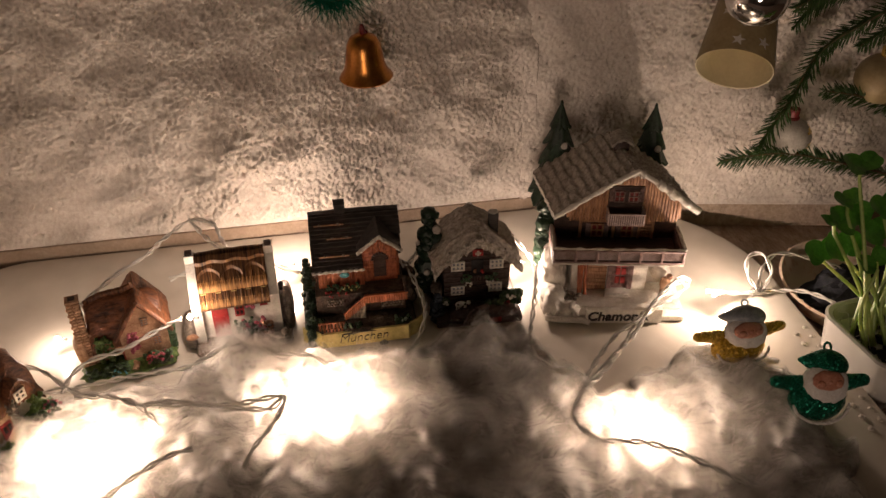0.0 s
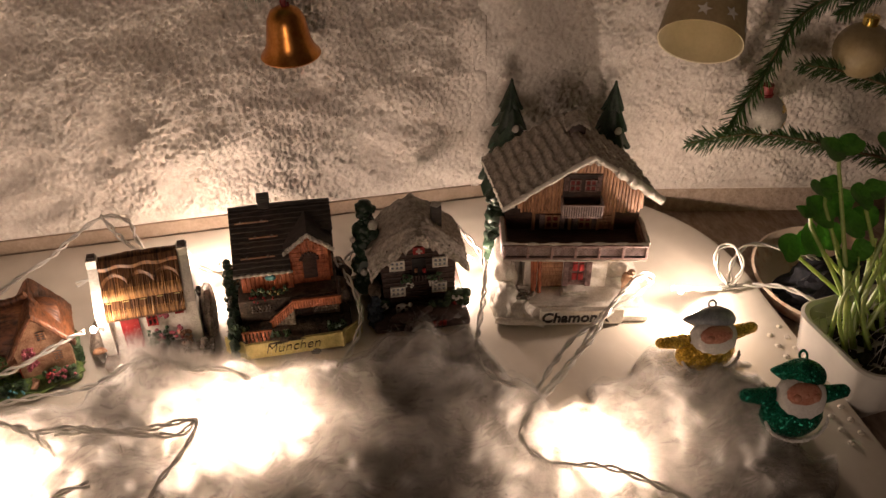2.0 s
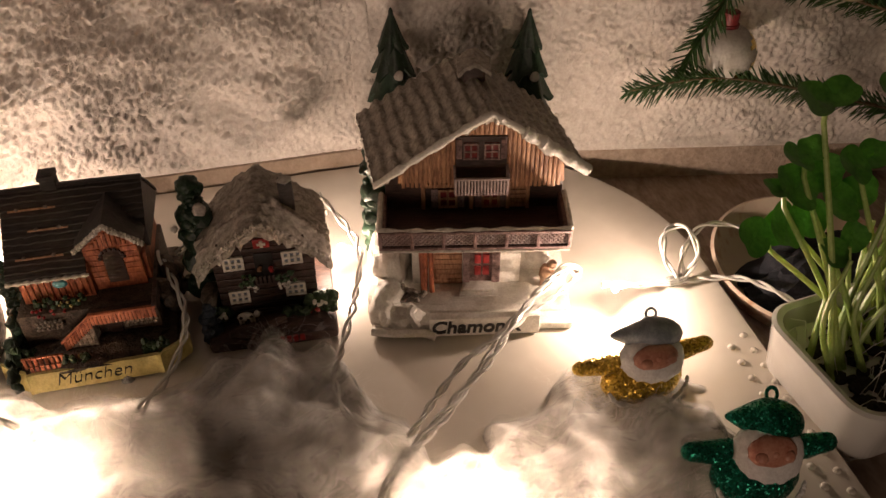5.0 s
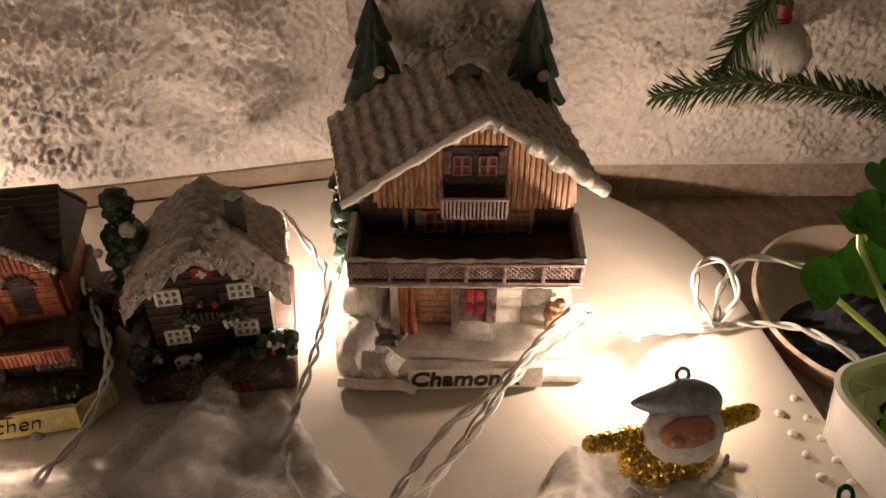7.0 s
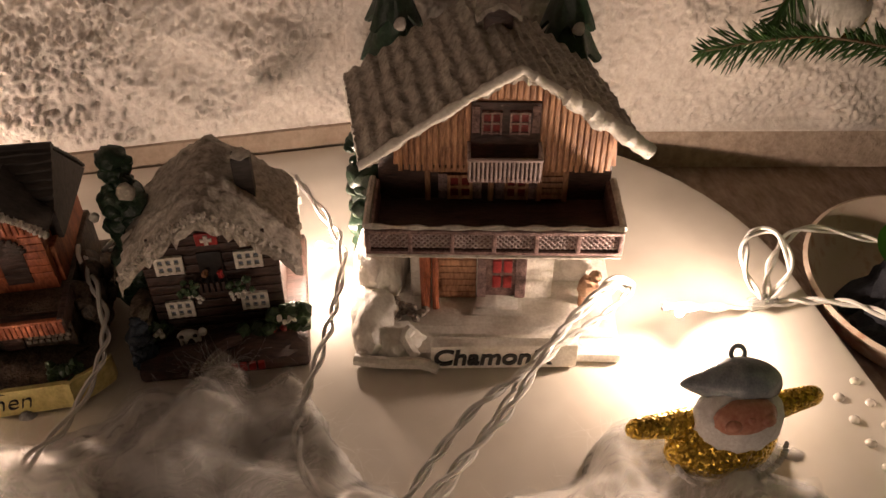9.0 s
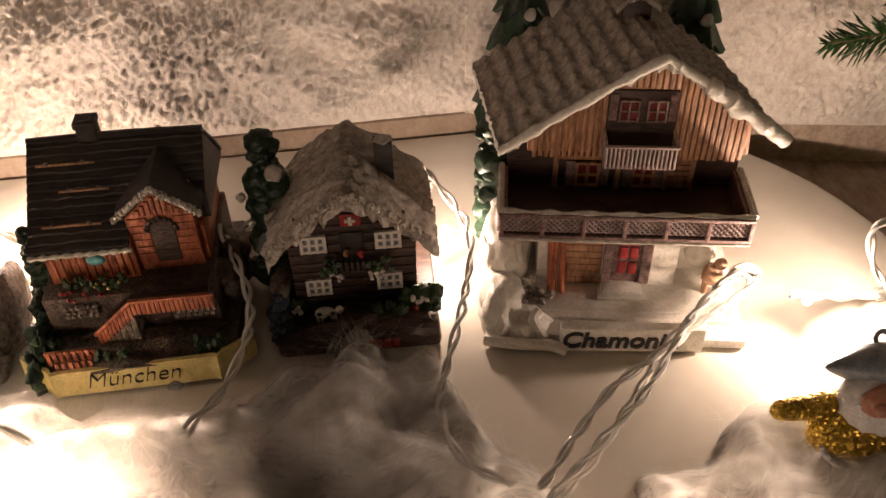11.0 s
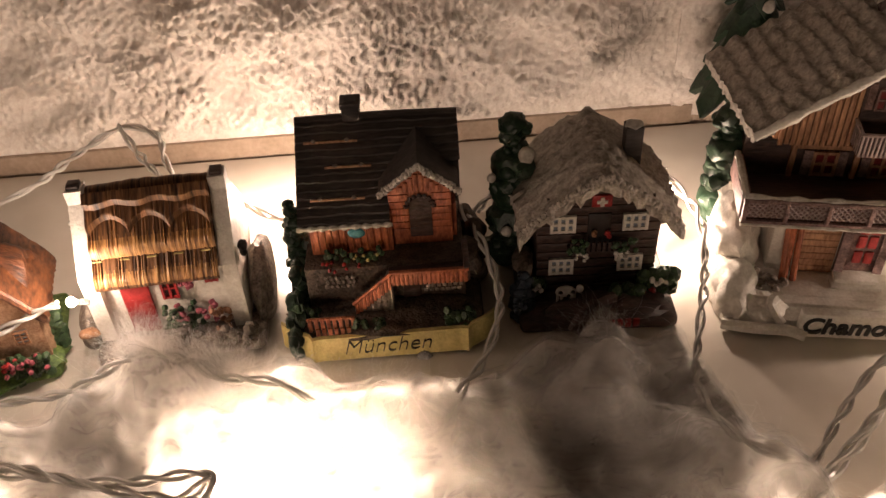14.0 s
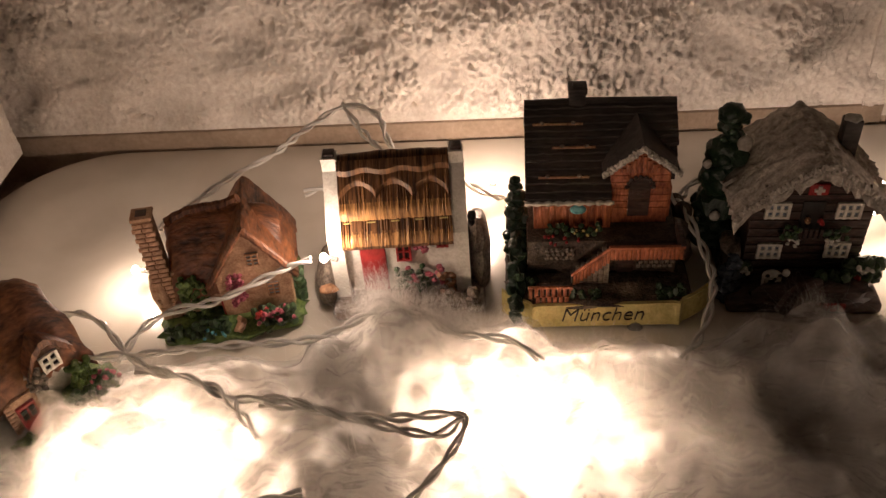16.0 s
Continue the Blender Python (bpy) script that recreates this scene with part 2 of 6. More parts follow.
BALCONY_WOOD = surface("purple_brown_balcony_paint", (0.085, 0.046, 0.040), (0.30, 0.19, 0.17), 320, 0.55, 0.4, 4)
LATTICE = surface("pale_purple_lattice_paint", (0.20, 0.14, 0.13), (0.42, 0.33, 0.31), 320, 0.55, 0.3)
STONE = surface("grey_brown_stone_paint", (0.075, 0.058, 0.046), (0.34, 0.28, 0.225), 420, 0.7, 0.7, 3)
BRICK = surface("pinkish_brick_paint", (0.34, 0.17, 0.09), (0.60, 0.38, 0.25), 300, 0.65, 0.4, 4, vary=0.15)
MORTAR = surface("brown_mortar_paint", (0.22, 0.11, 0.06), (0.36, 0.20, 0.12), 400, 0.8, 0.3)
EARTH = surface("dark_earth_paint", (0.034, 0.026, 0.020), (0.155, 0.110, 0.076), 260, 0.6, 0.6, 4)
GREEN = surface("dark_green_bush_paint", (0.012, 0.028, 0.014), (0.065, 0.12, 0.045), 420, 0.45, 0.7, 3)
FIR_PAINT = surface("glossy_fir_green_paint", (0.006, 0.019, 0.010), (0.026, 0.056, 0.028), 320, 0.45, 0.5, 3)
LAWN = surface("lawn_green_paint", (0.03, 0.07, 0.015), (0.16, 0.24, 0.06), 380, 0.6, 0.7, 3)
YELLOW = surface("yellow_banner_paint", (0.46, 0.37, 0.13), (0.66, 0.55, 0.22), 200, 0.5, 0.2, 4)
INK = surface("black_ink", (0.012, 0.010, 0.009), (0.025, 0.02, 0.018), 300, 0.5, 0.0)
RED = surface("red_paint", (0.22, 0.012, 0.014), (0.46, 0.04, 0.038), 300, 0.45, 0.2)
DARK_RED = surface("dark_red_paint", (0.10, 0.008, 0.009), (0.24, 0.022, 0.022), 300, 0.45, 0.2)
BLUE = surface("turquoise_paint", (0.06, 0.25, 0.29), (0.12, 0.40, 0.44), 300, 0.4, 0.2)
PANE = surface("bluish_window_paint", (0.10, 0.13, 0.17), (0.26, 0.31, 0.36), 300, 0.3, 0.1)
PINK = surface("pink_blossom_paint", (0.20, 0.03, 0.06), (0.52, 0.14, 0.17), 700, 0.6, 0.5)
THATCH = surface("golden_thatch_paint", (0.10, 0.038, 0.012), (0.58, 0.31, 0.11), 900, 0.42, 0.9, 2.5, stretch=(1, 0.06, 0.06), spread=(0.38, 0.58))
# Darker thatch tone: the model's brown paint plus shade between layers, held in colour.
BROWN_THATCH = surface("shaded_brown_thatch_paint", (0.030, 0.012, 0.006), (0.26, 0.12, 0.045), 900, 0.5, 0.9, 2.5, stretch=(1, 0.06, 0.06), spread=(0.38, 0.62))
NAVY = surface("dark_blue_figure_paint", (0.012, 0.018, 0.030), (0.050, 0.070, 0.100), 300, 0.5, 0.4)
DARK_THATCH = surface("brown_thatch_paint", (0.045, 0.016, 0.008), (0.29, 0.110, 0.045), 260, 0.5, 0.7, 4, stretch=(1, 0.25, 0.25))
TAN_WALL = surface("tan_cottage_wall_paint", (0.33, 0.17, 0.095), (0.60, 0.39, 0.25), 260, 0.6, 0.5, 4)
GOLD = glitter("gold_glitter", (0.95, 0.66, 0.10), (0.24, 0.13, 0.02))
EMERALD = glitter("green_glitter", (0.02, 0.34, 0.20), (0.003, 0.03, 0.022))
GREY_HAT = surface("grey_blue_frosted_paint", (0.16, 0.18, 0.20), (0.34, 0.37, 0.40), 300, 0.4, 0.2)
FUR = surface("white_flocked_trim", (0.66, 0.63, 0.60), (0.84, 0.82, 0.80), 900, 1.0, 0.8, 3)
SKIN = surface("rosy_painted_patch", (0.42, 0.15, 0.095), (0.66, 0.36, 0.25), 130, 0.4, 0.1)
BELL = surface("copper_gold_bell_metal", (0.50, 0.19, 0.045), (0.70, 0.32, 0.09), 90, 0.30, 0.05, metal=1.0)
SILVER = surface("silver_mirror_ball", (0.80, 0.80, 0.80), (0.86, 0.86, 0.86), 40, 0.05, 0.0, metal=1.0)
TINSEL = surface("green_tinsel_foil", (0.010, 0.14, 0.09), (0.05, 0.46, 0.30), 600, 0.25, 0.2, metal=0.7)
CUP = surface("olive_gold_paper_cup", (0.27, 0.21, 0.105), (0.39, 0.31, 0.17), 60, 0.45, 0.1)
CUP_IN = surface("cream_cup_inside", (0.62, 0.55, 0.36), (0.72, 0.65, 0.45), 60, 0.6, 0.05)
FROST = surface("frosted_white_glass_ball", (0.50, 0.47, 0.42), (0.76, 0.73, 0.67), 120, 0.35, 0.1)
GOLD_METAL = surface("gold_ornament_metal", (0.60, 0.42, 0.10), (0.80, 0.60, 0.20), 60, 0.2, 0.0, metal=1.0)
NEEDLE = surface("fir_needle_green", (0.015, 0.045, 0.012), (0.06, 0.13, 0.035), 200, 0.4, 0.0)
TWIG = surface("brown_twig_bark", (0.07, 0.045, 0.025), (0.16, 0.11, 0.06), 400, 0.8, 0.3)
LEAF = surface("fresh_clover_leaf", (0.045, 0.19, 0.018), (0.13, 0.38, 0.05), 90, 0.38, 0.15, sss=0.15)
STEM = surface("pale_green_stem", (0.24, 0.38, 0.08), (0.44, 0.56, 0.18), 120, 0.4, 0.1, sss=0.3)
SOIL = surface("dark_potting_soil", (0.010, 0.008, 0.006), (0.05, 0.04, 0.03), 400, 0.95, 0.9, 3)
TERRACOTTA = surface("cream_orange_glazed_dish", (0.50, 0.22, 0.10), (0.74, 0.60, 0.48), 28, 0.3, 0.05, spread=(0.36, 0.5))
CLOTH = surface("dark_blue_black_cloth", (0.008, 0.009, 0.013), (0.030, 0.032, 0.042), 260, 0.95, 0.6)

# ---- the large structure ----
def plaster_wall(name, length, height, m, pits, lumps, seed, label, ease=None):
    """A thick wall whose face has relief: lumps, and pits of two sizes. Local x along, z up, face towards -y."""
    dx = 0.001
    nx, nz = int(length / dx) + 1, int(height / dx) + 1
    u, v = np.meshgrid(np.linspace(0, length, nx), np.linspace(0, height, nz))
    big, mid, small, rag = (fft_field(nx, nz, dx, w, seed + i, 0.5, 1.35) for i, w in enumerate((0.05, 0.014, 0.0056, 0.0030)))
    k = np.ones_like(u) if ease is None else ease(u, v, big)
    d = lumps * (0.0010 * big + 0.00030 * mid * (0.3 + 0.7 * k) + 0.00075 * np.clip(k - 0.3, 0, 1) * small + 0.00056 * rag * (0.25 + 0.75 * k))
    d -= pits * k * (0.0030 * np.clip(small + 0.5 * mid - 1.15, 0, 0.9) + 0.0013 * np.clip(rag + 0.45 * small - 0.9, 0, 1.2))
    d -= pits * 0.0030 * np.clip(np.roll(small, 37, 1) + 0.5 * np.roll(mid, 61, 0) - 2.0, 0, 1.0)
    d -= pits * 0.0011 * (0.25 + 0.75 * np.clip(k, 0, 1)) * np.clip(np.roll(rag, 91, 1) + 0.5 * np.roll(small, 53, 0) - 1.35, 0, 1.1)
    d *= np.clip(v / 0.006, 0.0, 1)
    front = np.stack([u, -d, v], -1).reshape(-1, 3)
    back = np.array([(0, 0.05, 0), (length, 0.05, 0), (length, 0.05, height), (0, 0.05, height)])
    i = np.arange(nx * nz).reshape(nz, nx)
    quads = np.stack([i[:-1, :-1], i[:-1, 1:], i[1:, 1:], i[1:, :-1]], -1).reshape(-1, 4).tolist()
    n = nx * nz
    rim = [list(i[0, :]) + [n + 1, n], list(i[:, -1]) + [n + 2, n + 1], list(i[-1, ::-1]) + [n + 3, n + 2], list(i[::-1, 0]) + [n, n + 3]]
    me = bpy.data.meshes.new(name)
    me.from_pydata(np.concatenate([front, back]).tolist(), [], quads + [[int(a) for a in r[::-1]] for r in rim] + [[n + 3, n + 2, n + 1, n]])
    me.polygons.foreach_set("use_smooth", [True] * len(quads) + [False] * 5)
    me.materials.append(PLASTER)
    ob = new(name, me)
    ob.matrix_basis = m
    return tagged(ob, label, "wall", kind="structure")


LEAN_BACK = -7.0
WALL_Z = 0.019
wall_north = plaster_wall("wall_north", 0.475, 0.40, pose(-0.295, 0.5735, WALL_Z, LEAN_BACK, 0, 0), 2.4, 2.3, 11,
                          "rough white pitted plaster wall behind the platter",
                          lambda u, v, b: np.clip(0.34 + v / 0.095 + 0.3 * b, 0.2, 1.2) * np.clip((0.475 - u) / 0.03, 0.1, 1) * np.clip(0.42 + (u - 0.13) / 0.24, 0.42, 1))
wall_east = plaster_wall("wall_east", 0.60, 0.40, pose(0.168, 0.5745, WALL_Z - 0.006, LEAN_BACK, 0, -11.3), 2.0, 1.7, 31,
                         "smoother white plaster wall with a few pits",
                         lambda u, v, b: np.clip((u - 0.035) / 0.03, 0.05, 1) * np.clip(0.30 + v / 0.30 + 0.22 * b, 0.1, 0.7))
wall_west = plaster_wall("wall_west", 0.42, 0.40, pose(-0.256, 0.138, WALL_Z, 0, 0, 90), 0.5, 0.6, 51,
                         "white plaster return wall with one pit", lambda u, v, b: 0.35 + 0 * u)

bm = boxed(-0.70, 0.178, 0.5715, 0.64, -0.05, WALL_Z + 0.0003, 0.0002)
tagged(part("plinth_north", bm, PLINTH, None), "beige painted ledge under the plaster wall", "plinth", kind="structure")
bm = boxed(0.0, 0.75, 0.001, 0.09, -0.05, WALL_Z - 0.0057, 0.0002)
tagged(part("plinth_east", bm, PLINTH_ROUGH, None, m=pose(0.168, 0.5745, 0, 0, 0, -11.3)), "coarse beige plaster ledge under the plaster wall", "plinth", kind="structure")
# Added box closing the gap between the walls; its brown stands in for shade.
bm = boxed(-0.36, -0.282, 0.10, 0.60, -0.05, WALL_Z + 0.36, 0.001)
tagged(part("gap_filler", bm, BROWN_SHELF, None), "brown box filling the shaded gap beside the plaster wall", "wall", kind="structure")
bm = boxed(-0.70, 0.95, -0.10, 0.60, -0.045, -0.008, 0.003)
tagged(part("shelf", bm, BROWN_SHELF, None), "coarse brown shelf carrying the platter and the pot", "shelf", kind="structure")
for nm, b in (("floor", (-2.2, 2.2, -2.6, 0.66, -0.95, -0.90)), ("ceiling", (-2.2, 2.2, -2.6, 0.66, 1.55, 1.60)), ("wall_south", (-2.2, 2.2, -2.65, -2.6, -0.9, 1.55)),
              ("wall_far_west", (-2.25, -2.2, -2.6, 0.66, -0.9, 1.55)), ("wall_far_east", (2.2, 2.25, -2.6, 0.66, -0.9, 1.55)), ("wall_back", (-2.2, 2.2, 0.66, 0.71, -0.9, 1.55))):
    tagged(part(nm, boxed(*b), ROOM, None, smooth=False), "plain painted surface of the dark room", nm.split("_")[0], kind="structure")


# ---- the platter ----
def rounded(x0, x1, y0, y1, r, n=14, left=None):
    out = []
    q = r if left is None else left
    for cx, cy, a, c in ((x1 - r, y1 - r, 0, r), (x0 + q, y1 - q, 90, q), (x0 + q, y0 + q, 180, q), (x1 - r, y0 + r, 270, r)):
        out += [(cx + c * math.cos(radians(a + 90 * i / n)), cy + c * math.sin(radians(a + 90 * i / n))) for i in range(n + 1)]
    return out


platter = thing("platter", Matrix.Identity(4), "large cream ceramic platter with rounded corners and dotted rim", "platter")
PX0, PX1, PY0, PY1 = -0.2645, 0.324, 0.15, 0.570
bm = bmesh.new()
rings = []
for d, z in ((0.050, -0.0075), (0.020, -0.004), (0.002, 0.0065), (0.0, 0.0085), (0.0012, 0.0100), (0.004, 0.0102), (0.020, 0.0078), (0.027, 0.0060), (0.037, 0.0015), (0.046, 0.0), (0.07, 0.0)):
    rings.append([bm.verts.new((x, y, z)) for x, y in rounded(PX0 + d, PX1 - d, PY0 + d, PY1 - d, max(0.122 - d, 0.02), left=max(0.062 - d, 0.012))])
for a, b in zip(rings, rings[1:]):
    for i in range(len(a)):
        j = (i + 1) % len(a)
        bm.faces.new((a[i], a[j], b[j], b[i]))
bm.faces.new(rings[-1])
bm.faces.new(rings[0][::-1])
part("dish", bm, CERAMIC, platter)
bm = bmesh.new()
bmesh.ops.create_uvsphere(bm, u_segments=10, v_segments=6, radius=1, matrix=Matrix.Diagonal((0.0019, 0.0019, 0.0013, 1)))
dot = finish(bm, "rim_dot", CERAMIC)
for row in range(10):
    for col in range(2):
        part("rim_dot", dot, None, platter, m=pose(0.3095 + 0.0082 * col, 0.388 - 0.0095 * row + 0.0046 * col, 0.0086 + 0.0009 * col))

# ---- cotton snow ----
def cotton_field():
    dx = 0.0016
    x0, x1, y0, y1 = -0.245, 0.292, 0.19, 0.468
    nx, ny = int((x1 - x0) / dx) + 1, int((y1 - y0) / dx) + 1
    x, y = np.meshgrid(np.linspace(x0, x1, nx), np.linspace(y0, y1, ny))
    a, b, c, e, g = (fft_field(nx, ny, dx, w, 71 + i) for i, w in enumerate((0.085, 0.042, 0.017, 0.006, 0.05)))
    # the far edge of the cotton, along x
    edge = np.interp(x, [-0.245, -0.17, -0.09, -0.065, -0.03, -0.015, 0.066, 0.085, 0.13, 0.142, 0.165, 0.20, 0.23, 0.27, 0.30],
                     [0.440, 0.420, 0.424, 0.447, 0.446, 0.432, 0.431, 0.438, 0.444, 0.408, 0.366, 0.376, 0.392, 0.394, 0.36]) + 0.005 * g
    side = np.clip((0.286 - x + 0.006 * b) / 0.03, 0, 1) * np.clip((x + 0.238) / 0.02, 0, 1)
    w = np.clip((edge - y) / 0.022, -0.6, 1) * side
    body = np.where(w > 0, np.sqrt(np.clip(w, 0, 1)), w)
    h = body * (0.0112 + 0.0024 * b + 0.0026 * a + 0.0006 * np.clip(c, -1.2, 3))
    h = np.where(w > 0, np.maximum(h, 0.003 * np.clip(w * 4, 0, 1)), h)
    for mx, my, s, k in ((0.105, 0.425, 0.026, 0.0035), (0.075, 0.40, 0.026, 0.004), (-0.055, 0.436, 0.017, 0.006), (-0.035, 0.428, 0.018, 0.003), (-0.145, 0.395, 0.025, 0.004), (0.06, 0.375, 0.03, 0.005), (0.12, 0.375, 0.03, 0.004), (0.255, 0.325, 0.026, 0.013), (0.245, 0.372, 0.020, 0.006)):
        h += k * np.exp(-((x - mx) ** 2 + (y - my) ** 2) / (2 * s * s)) * np.clip(w * 2, 0, 1)
    for lx, ly in SUNK:
        r2 = (x - lx) ** 2 + (y - ly) ** 2
        h += (0.0155 + 0.0012 * c - h) * np.exp(-(r2 / (2 * 0.017 ** 2)) ** 2)
    return x, y, np.where(w > -0.2, h, -0.004), w


# where each small lamp sits: x, y, z, watts
LAMPS = [(-0.004, 0.388, 0.0062, 0.55), (-0.136, 0.362, 0.0062, 0.58), (0.176, 0.327, 0.0062, 0.22), (0.268, 0.428, 0.0205, 0.28), (-0.172, 0.472, 0.014, 0.08),
         (-0.019, 0.519, 0.021, 0.20), (0.146, 0.490, 0.020, 0.14), (-0.0815, 0.4470, 0.0390, 0.08)]
SUNK = [(l[0], l[1]) for l in LAMPS[:3]]
CX, CY, CZ, CW = cotton_field()
ny, nx = CX.shape
i = np.arange(nx * ny).reshape(ny, nx)
keep = np.maximum.reduce([CW[:-1, :-1], CW[:-1, 1:], CW[1:, 1:], CW[1:, :-1]]) > -0.15
quads = np.stack([i[:-1, :-1], i[:-1, 1:], i[1:, 1:], i[1:, :-1]], -1)[keep]
used, flat = np.unique(quads, return_inverse=True)
me = bpy.data.meshes.new("cotton_snow")
me.from_pydata(np.stack([CX, CY, CZ], -1).reshape(-1, 3)[used].tolist(), [], flat.reshape(-1, 4).tolist())
me.polygons.foreach_set("use_smooth", [True] * len(me.polygons))
me.materials.append(COTTON)
tagged(new("cotton_snow", me), "fluffy white cotton wool laid as snow on the platter", "cotton", kind="stuff")


# dense hidden lower layer added to stop sideways light, open round each buried lamp
near = np.min([np.hypot(CX - lx, CY - ly) for lx, ly in SUNK], 0) * (1 + 0.16 * fft_field(nx, ny, 0.0016, 0.03, 95))
fill = np.clip((near - 0.012) / 0.080, 0, 1) ** 0.8
me = bpy.data.meshes.new("cotton_underlay")
me.from_pydata(np.stack([CX, CY, np.where(CW > 0.1, 0.0006 + np.clip(0.86 * CZ - 0.0012, 0, 1) * fill, -0.004)], -1).reshape(-1, 3)[used].tolist(), [], flat.reshape(-1, 4).tolist())
me.polygons.foreach_set("use_smooth", [True] * len(me.polygons))
me.materials.append(DENSE)
tagged(new("cotton_underlay", me), "dense white cotton wool, a hidden sheet added to block light under the loose layer", "cotton", kind="stuff")

for k, veil in enumerate(VEILS):
    lift = (0.0011 + 0.0013 * k) * (1 + 0.45 * fft_field(nx, ny, 0.0016, 0.035, 91 + k)) + 0.0004 * fft_field(nx, ny, 0.0016, 0.012, 191 + k)
    me = bpy.data.meshes.new("cotton_wisps")
    me.from_pydata(np.stack([CX, CY, CZ + np.clip(lift, 0.0004, 0.012) * np.clip(CW * 3, 0, 1)], -1).reshape(-1, 3)[used].tolist(), [], flat.reshape(-1, 4).tolist())
    me.polygons.foreach_set("use_smooth", [True] * len(me.polygons))
    me.materials.append(veil)
    tagged(new("cotton_wisps", me), "thin loose wisps over the cotton wool", "cotton", kind="stuff")


def cotton_height(x, y):
    c = int(round((x - CX[0, 0]) / (CX[0, 1] - CX[0, 0])))
    r = int(round((y - CY[0, 0]) / (CY[1, 0] - CY[0, 0])))
    if 0 <= c < CX.shape[1] and 0 <= r < CX.shape[0]:
        return max(0.0, float(CZ[r, c]))
    return 0.0


# ---- shared shapes of the little houses ----
def courses(bm, x0, x1, ya, za, yb, zb, rows, thick, jitter=0.0004, seed=1, only=None):
    """A roof slope from the eave (ya, za) up to the ridge (yb, zb), laid in overlapping rows."""
    rng = random.Random(seed)
    for k in only if only is not None else range(rows):
        t0, t1 = k / rows, (k + 1.25) / rows
        y0, z0, y1, z1 = ya + (yb - ya) * t0, za + (zb - za) * t0, ya + (yb - ya) * min(t1, 1), za + (zb - za) * min(t1, 1)
        n = 14
        lower, upper = [], []
        for i in range(n + 1):
            x = x0 + (x1 - x0) * i / n
            j = rng.uniform(-jitter, jitter)
            lower.append((bm.verts.new((x, y0 + j, z0 + j)), bm.verts.new((x, y0 + j, z0 + thick + j))))
            upper.append((bm.verts.new((x, y1, z1 - thick * 0.3)), bm.verts.new((x, y1, z1 + thick * 0.35))))
        for i in range(n):
            bm.faces.new((lower[i][1], lower[i + 1][1], upper[i + 1][1], upper[i][1]))
            bm.faces.new((lower[i][0], lower[i + 1][0], lower[i + 1][1], lower[i][1]))
            bm.faces.new((upper[i][0], upper[i + 1][0], lower[i + 1][0], lower[i][0]))
        for s in (0, n):
            bm.faces.new((lower[s][0], lower[s][1], upper[s][1], upper[s][0]))
    return bm


def gable_roof(bm, half, z_eave, z_ridge, y0, y1, thick, lump=0.0008, nx=22, ny=26, seed=0, curve=0.0, ribs=0.0, rib_count=0, hip=0.0):
    """A thick roof with its ridge along y and uneven verges; ribs: furrows that run down the slope."""
    off = Vector((seed * 5.3, seed * 2.1, 0))
    top, low = [], []
    for i in range(nx + 1):
        s = -1 + 2 * i / nx
        rt, rl = [], []
        for j in range(ny + 1):
            t = j / ny
            x, y = half * s, y0 + (y1 - y0) * t
            z = z_ridge + (z_eave - z_ridge) * ((s * s + 0.006) ** (0.5 + curve / 2)) - hip * abs(2 * t - 1) ** 5
            e = noise.noise(Vector((x, y, 0)) * 260 + off) + 0.6 * noise.noise(Vector((x, y, 3)) * 620 + off)
            zz = z + lump * e + (ribs * math.sin(abs(s) * rib_count * 2 * math.pi + 1.6 * noise.noise(Vector((x * 60, y * 130, 1)))) * (0.8 + 0.6 * noise.noise(Vector((x * 160, y * 420, 2)))) if ribs else 0)
            yj = y + (lump * 2.2 * noise.noise(Vector((x * 420, t * 3, 9)) + off) if j in (0, ny) else 0)
            xj = x + (lump * 1.5 * noise.noise(Vector((t * 30, s, 4)) + off) if i in (0, nx) else 0)
            rt.append(bm.verts.new((xj, yj, zz)))
            rl.append(bm.verts.new((xj, yj, z - thick + (lump * 1.8 * noise.noise(Vector((x * 500, y * 500, 7)) + off) if (i in (0, nx) or j in (0, ny)) else 0))))
        top.append(rt)
        low.append(rl)
    for i in range(nx):
        for j in range(ny):
            bm.faces.new((top[i][j], top[i + 1][j], top[i + 1][j + 1], top[i][j + 1]))
            bm.faces.new((low[i][j + 1], low[i + 1][j + 1], low[i + 1][j], low[i][j]))
    for i in range(nx):
        bm.faces.new((low[i][0], low[i + 1][0], top[i + 1][0], top[i][0]))
        bm.faces.new((top[i][ny], top[i + 1][ny], low[i + 1][ny], low[i][ny]))
    for j in range(ny):
        bm.faces.new((top[0][j], top[0][j + 1], low[0][j + 1], low[0][j]))
        bm.faces.new((low[nx][j], low[nx][j + 1], top[nx][j + 1], top[nx][j]))
    return bm


def window(parent, x, y, z, w, h, cols, rows, frame_mat, pane_mat, bar=0.0007, m=Matrix.Identity(4), name="window"):
    """A small framed window: panes with bars in front, facing -y."""
    win = part(name, boxed(x - w / 2, x + w / 2, y - 0.0006, y + 0.0006, z - h / 2, z + h / 2), pane_mat, parent, m=m)
    bm = bmesh.new()
    for k in range(cols + 1):
        cx = x - w / 2 + w * k / cols
        box(bm, cx - bar / 2, cx + bar / 2, y - 0.0016, y - 0.0004, z - h / 2 - bar / 2, z + h / 2 + bar / 2)
    for k in range(rows + 1):
        cz = z - h / 2 + h * k / rows
        box(bm, x - w / 2 - bar / 2, x + w / 2 + bar / 2, y - 0.0014, y - 0.0003, cz - bar / 2, cz + bar / 2)
    part("window_frame", bm, frame_mat, win)
    return win


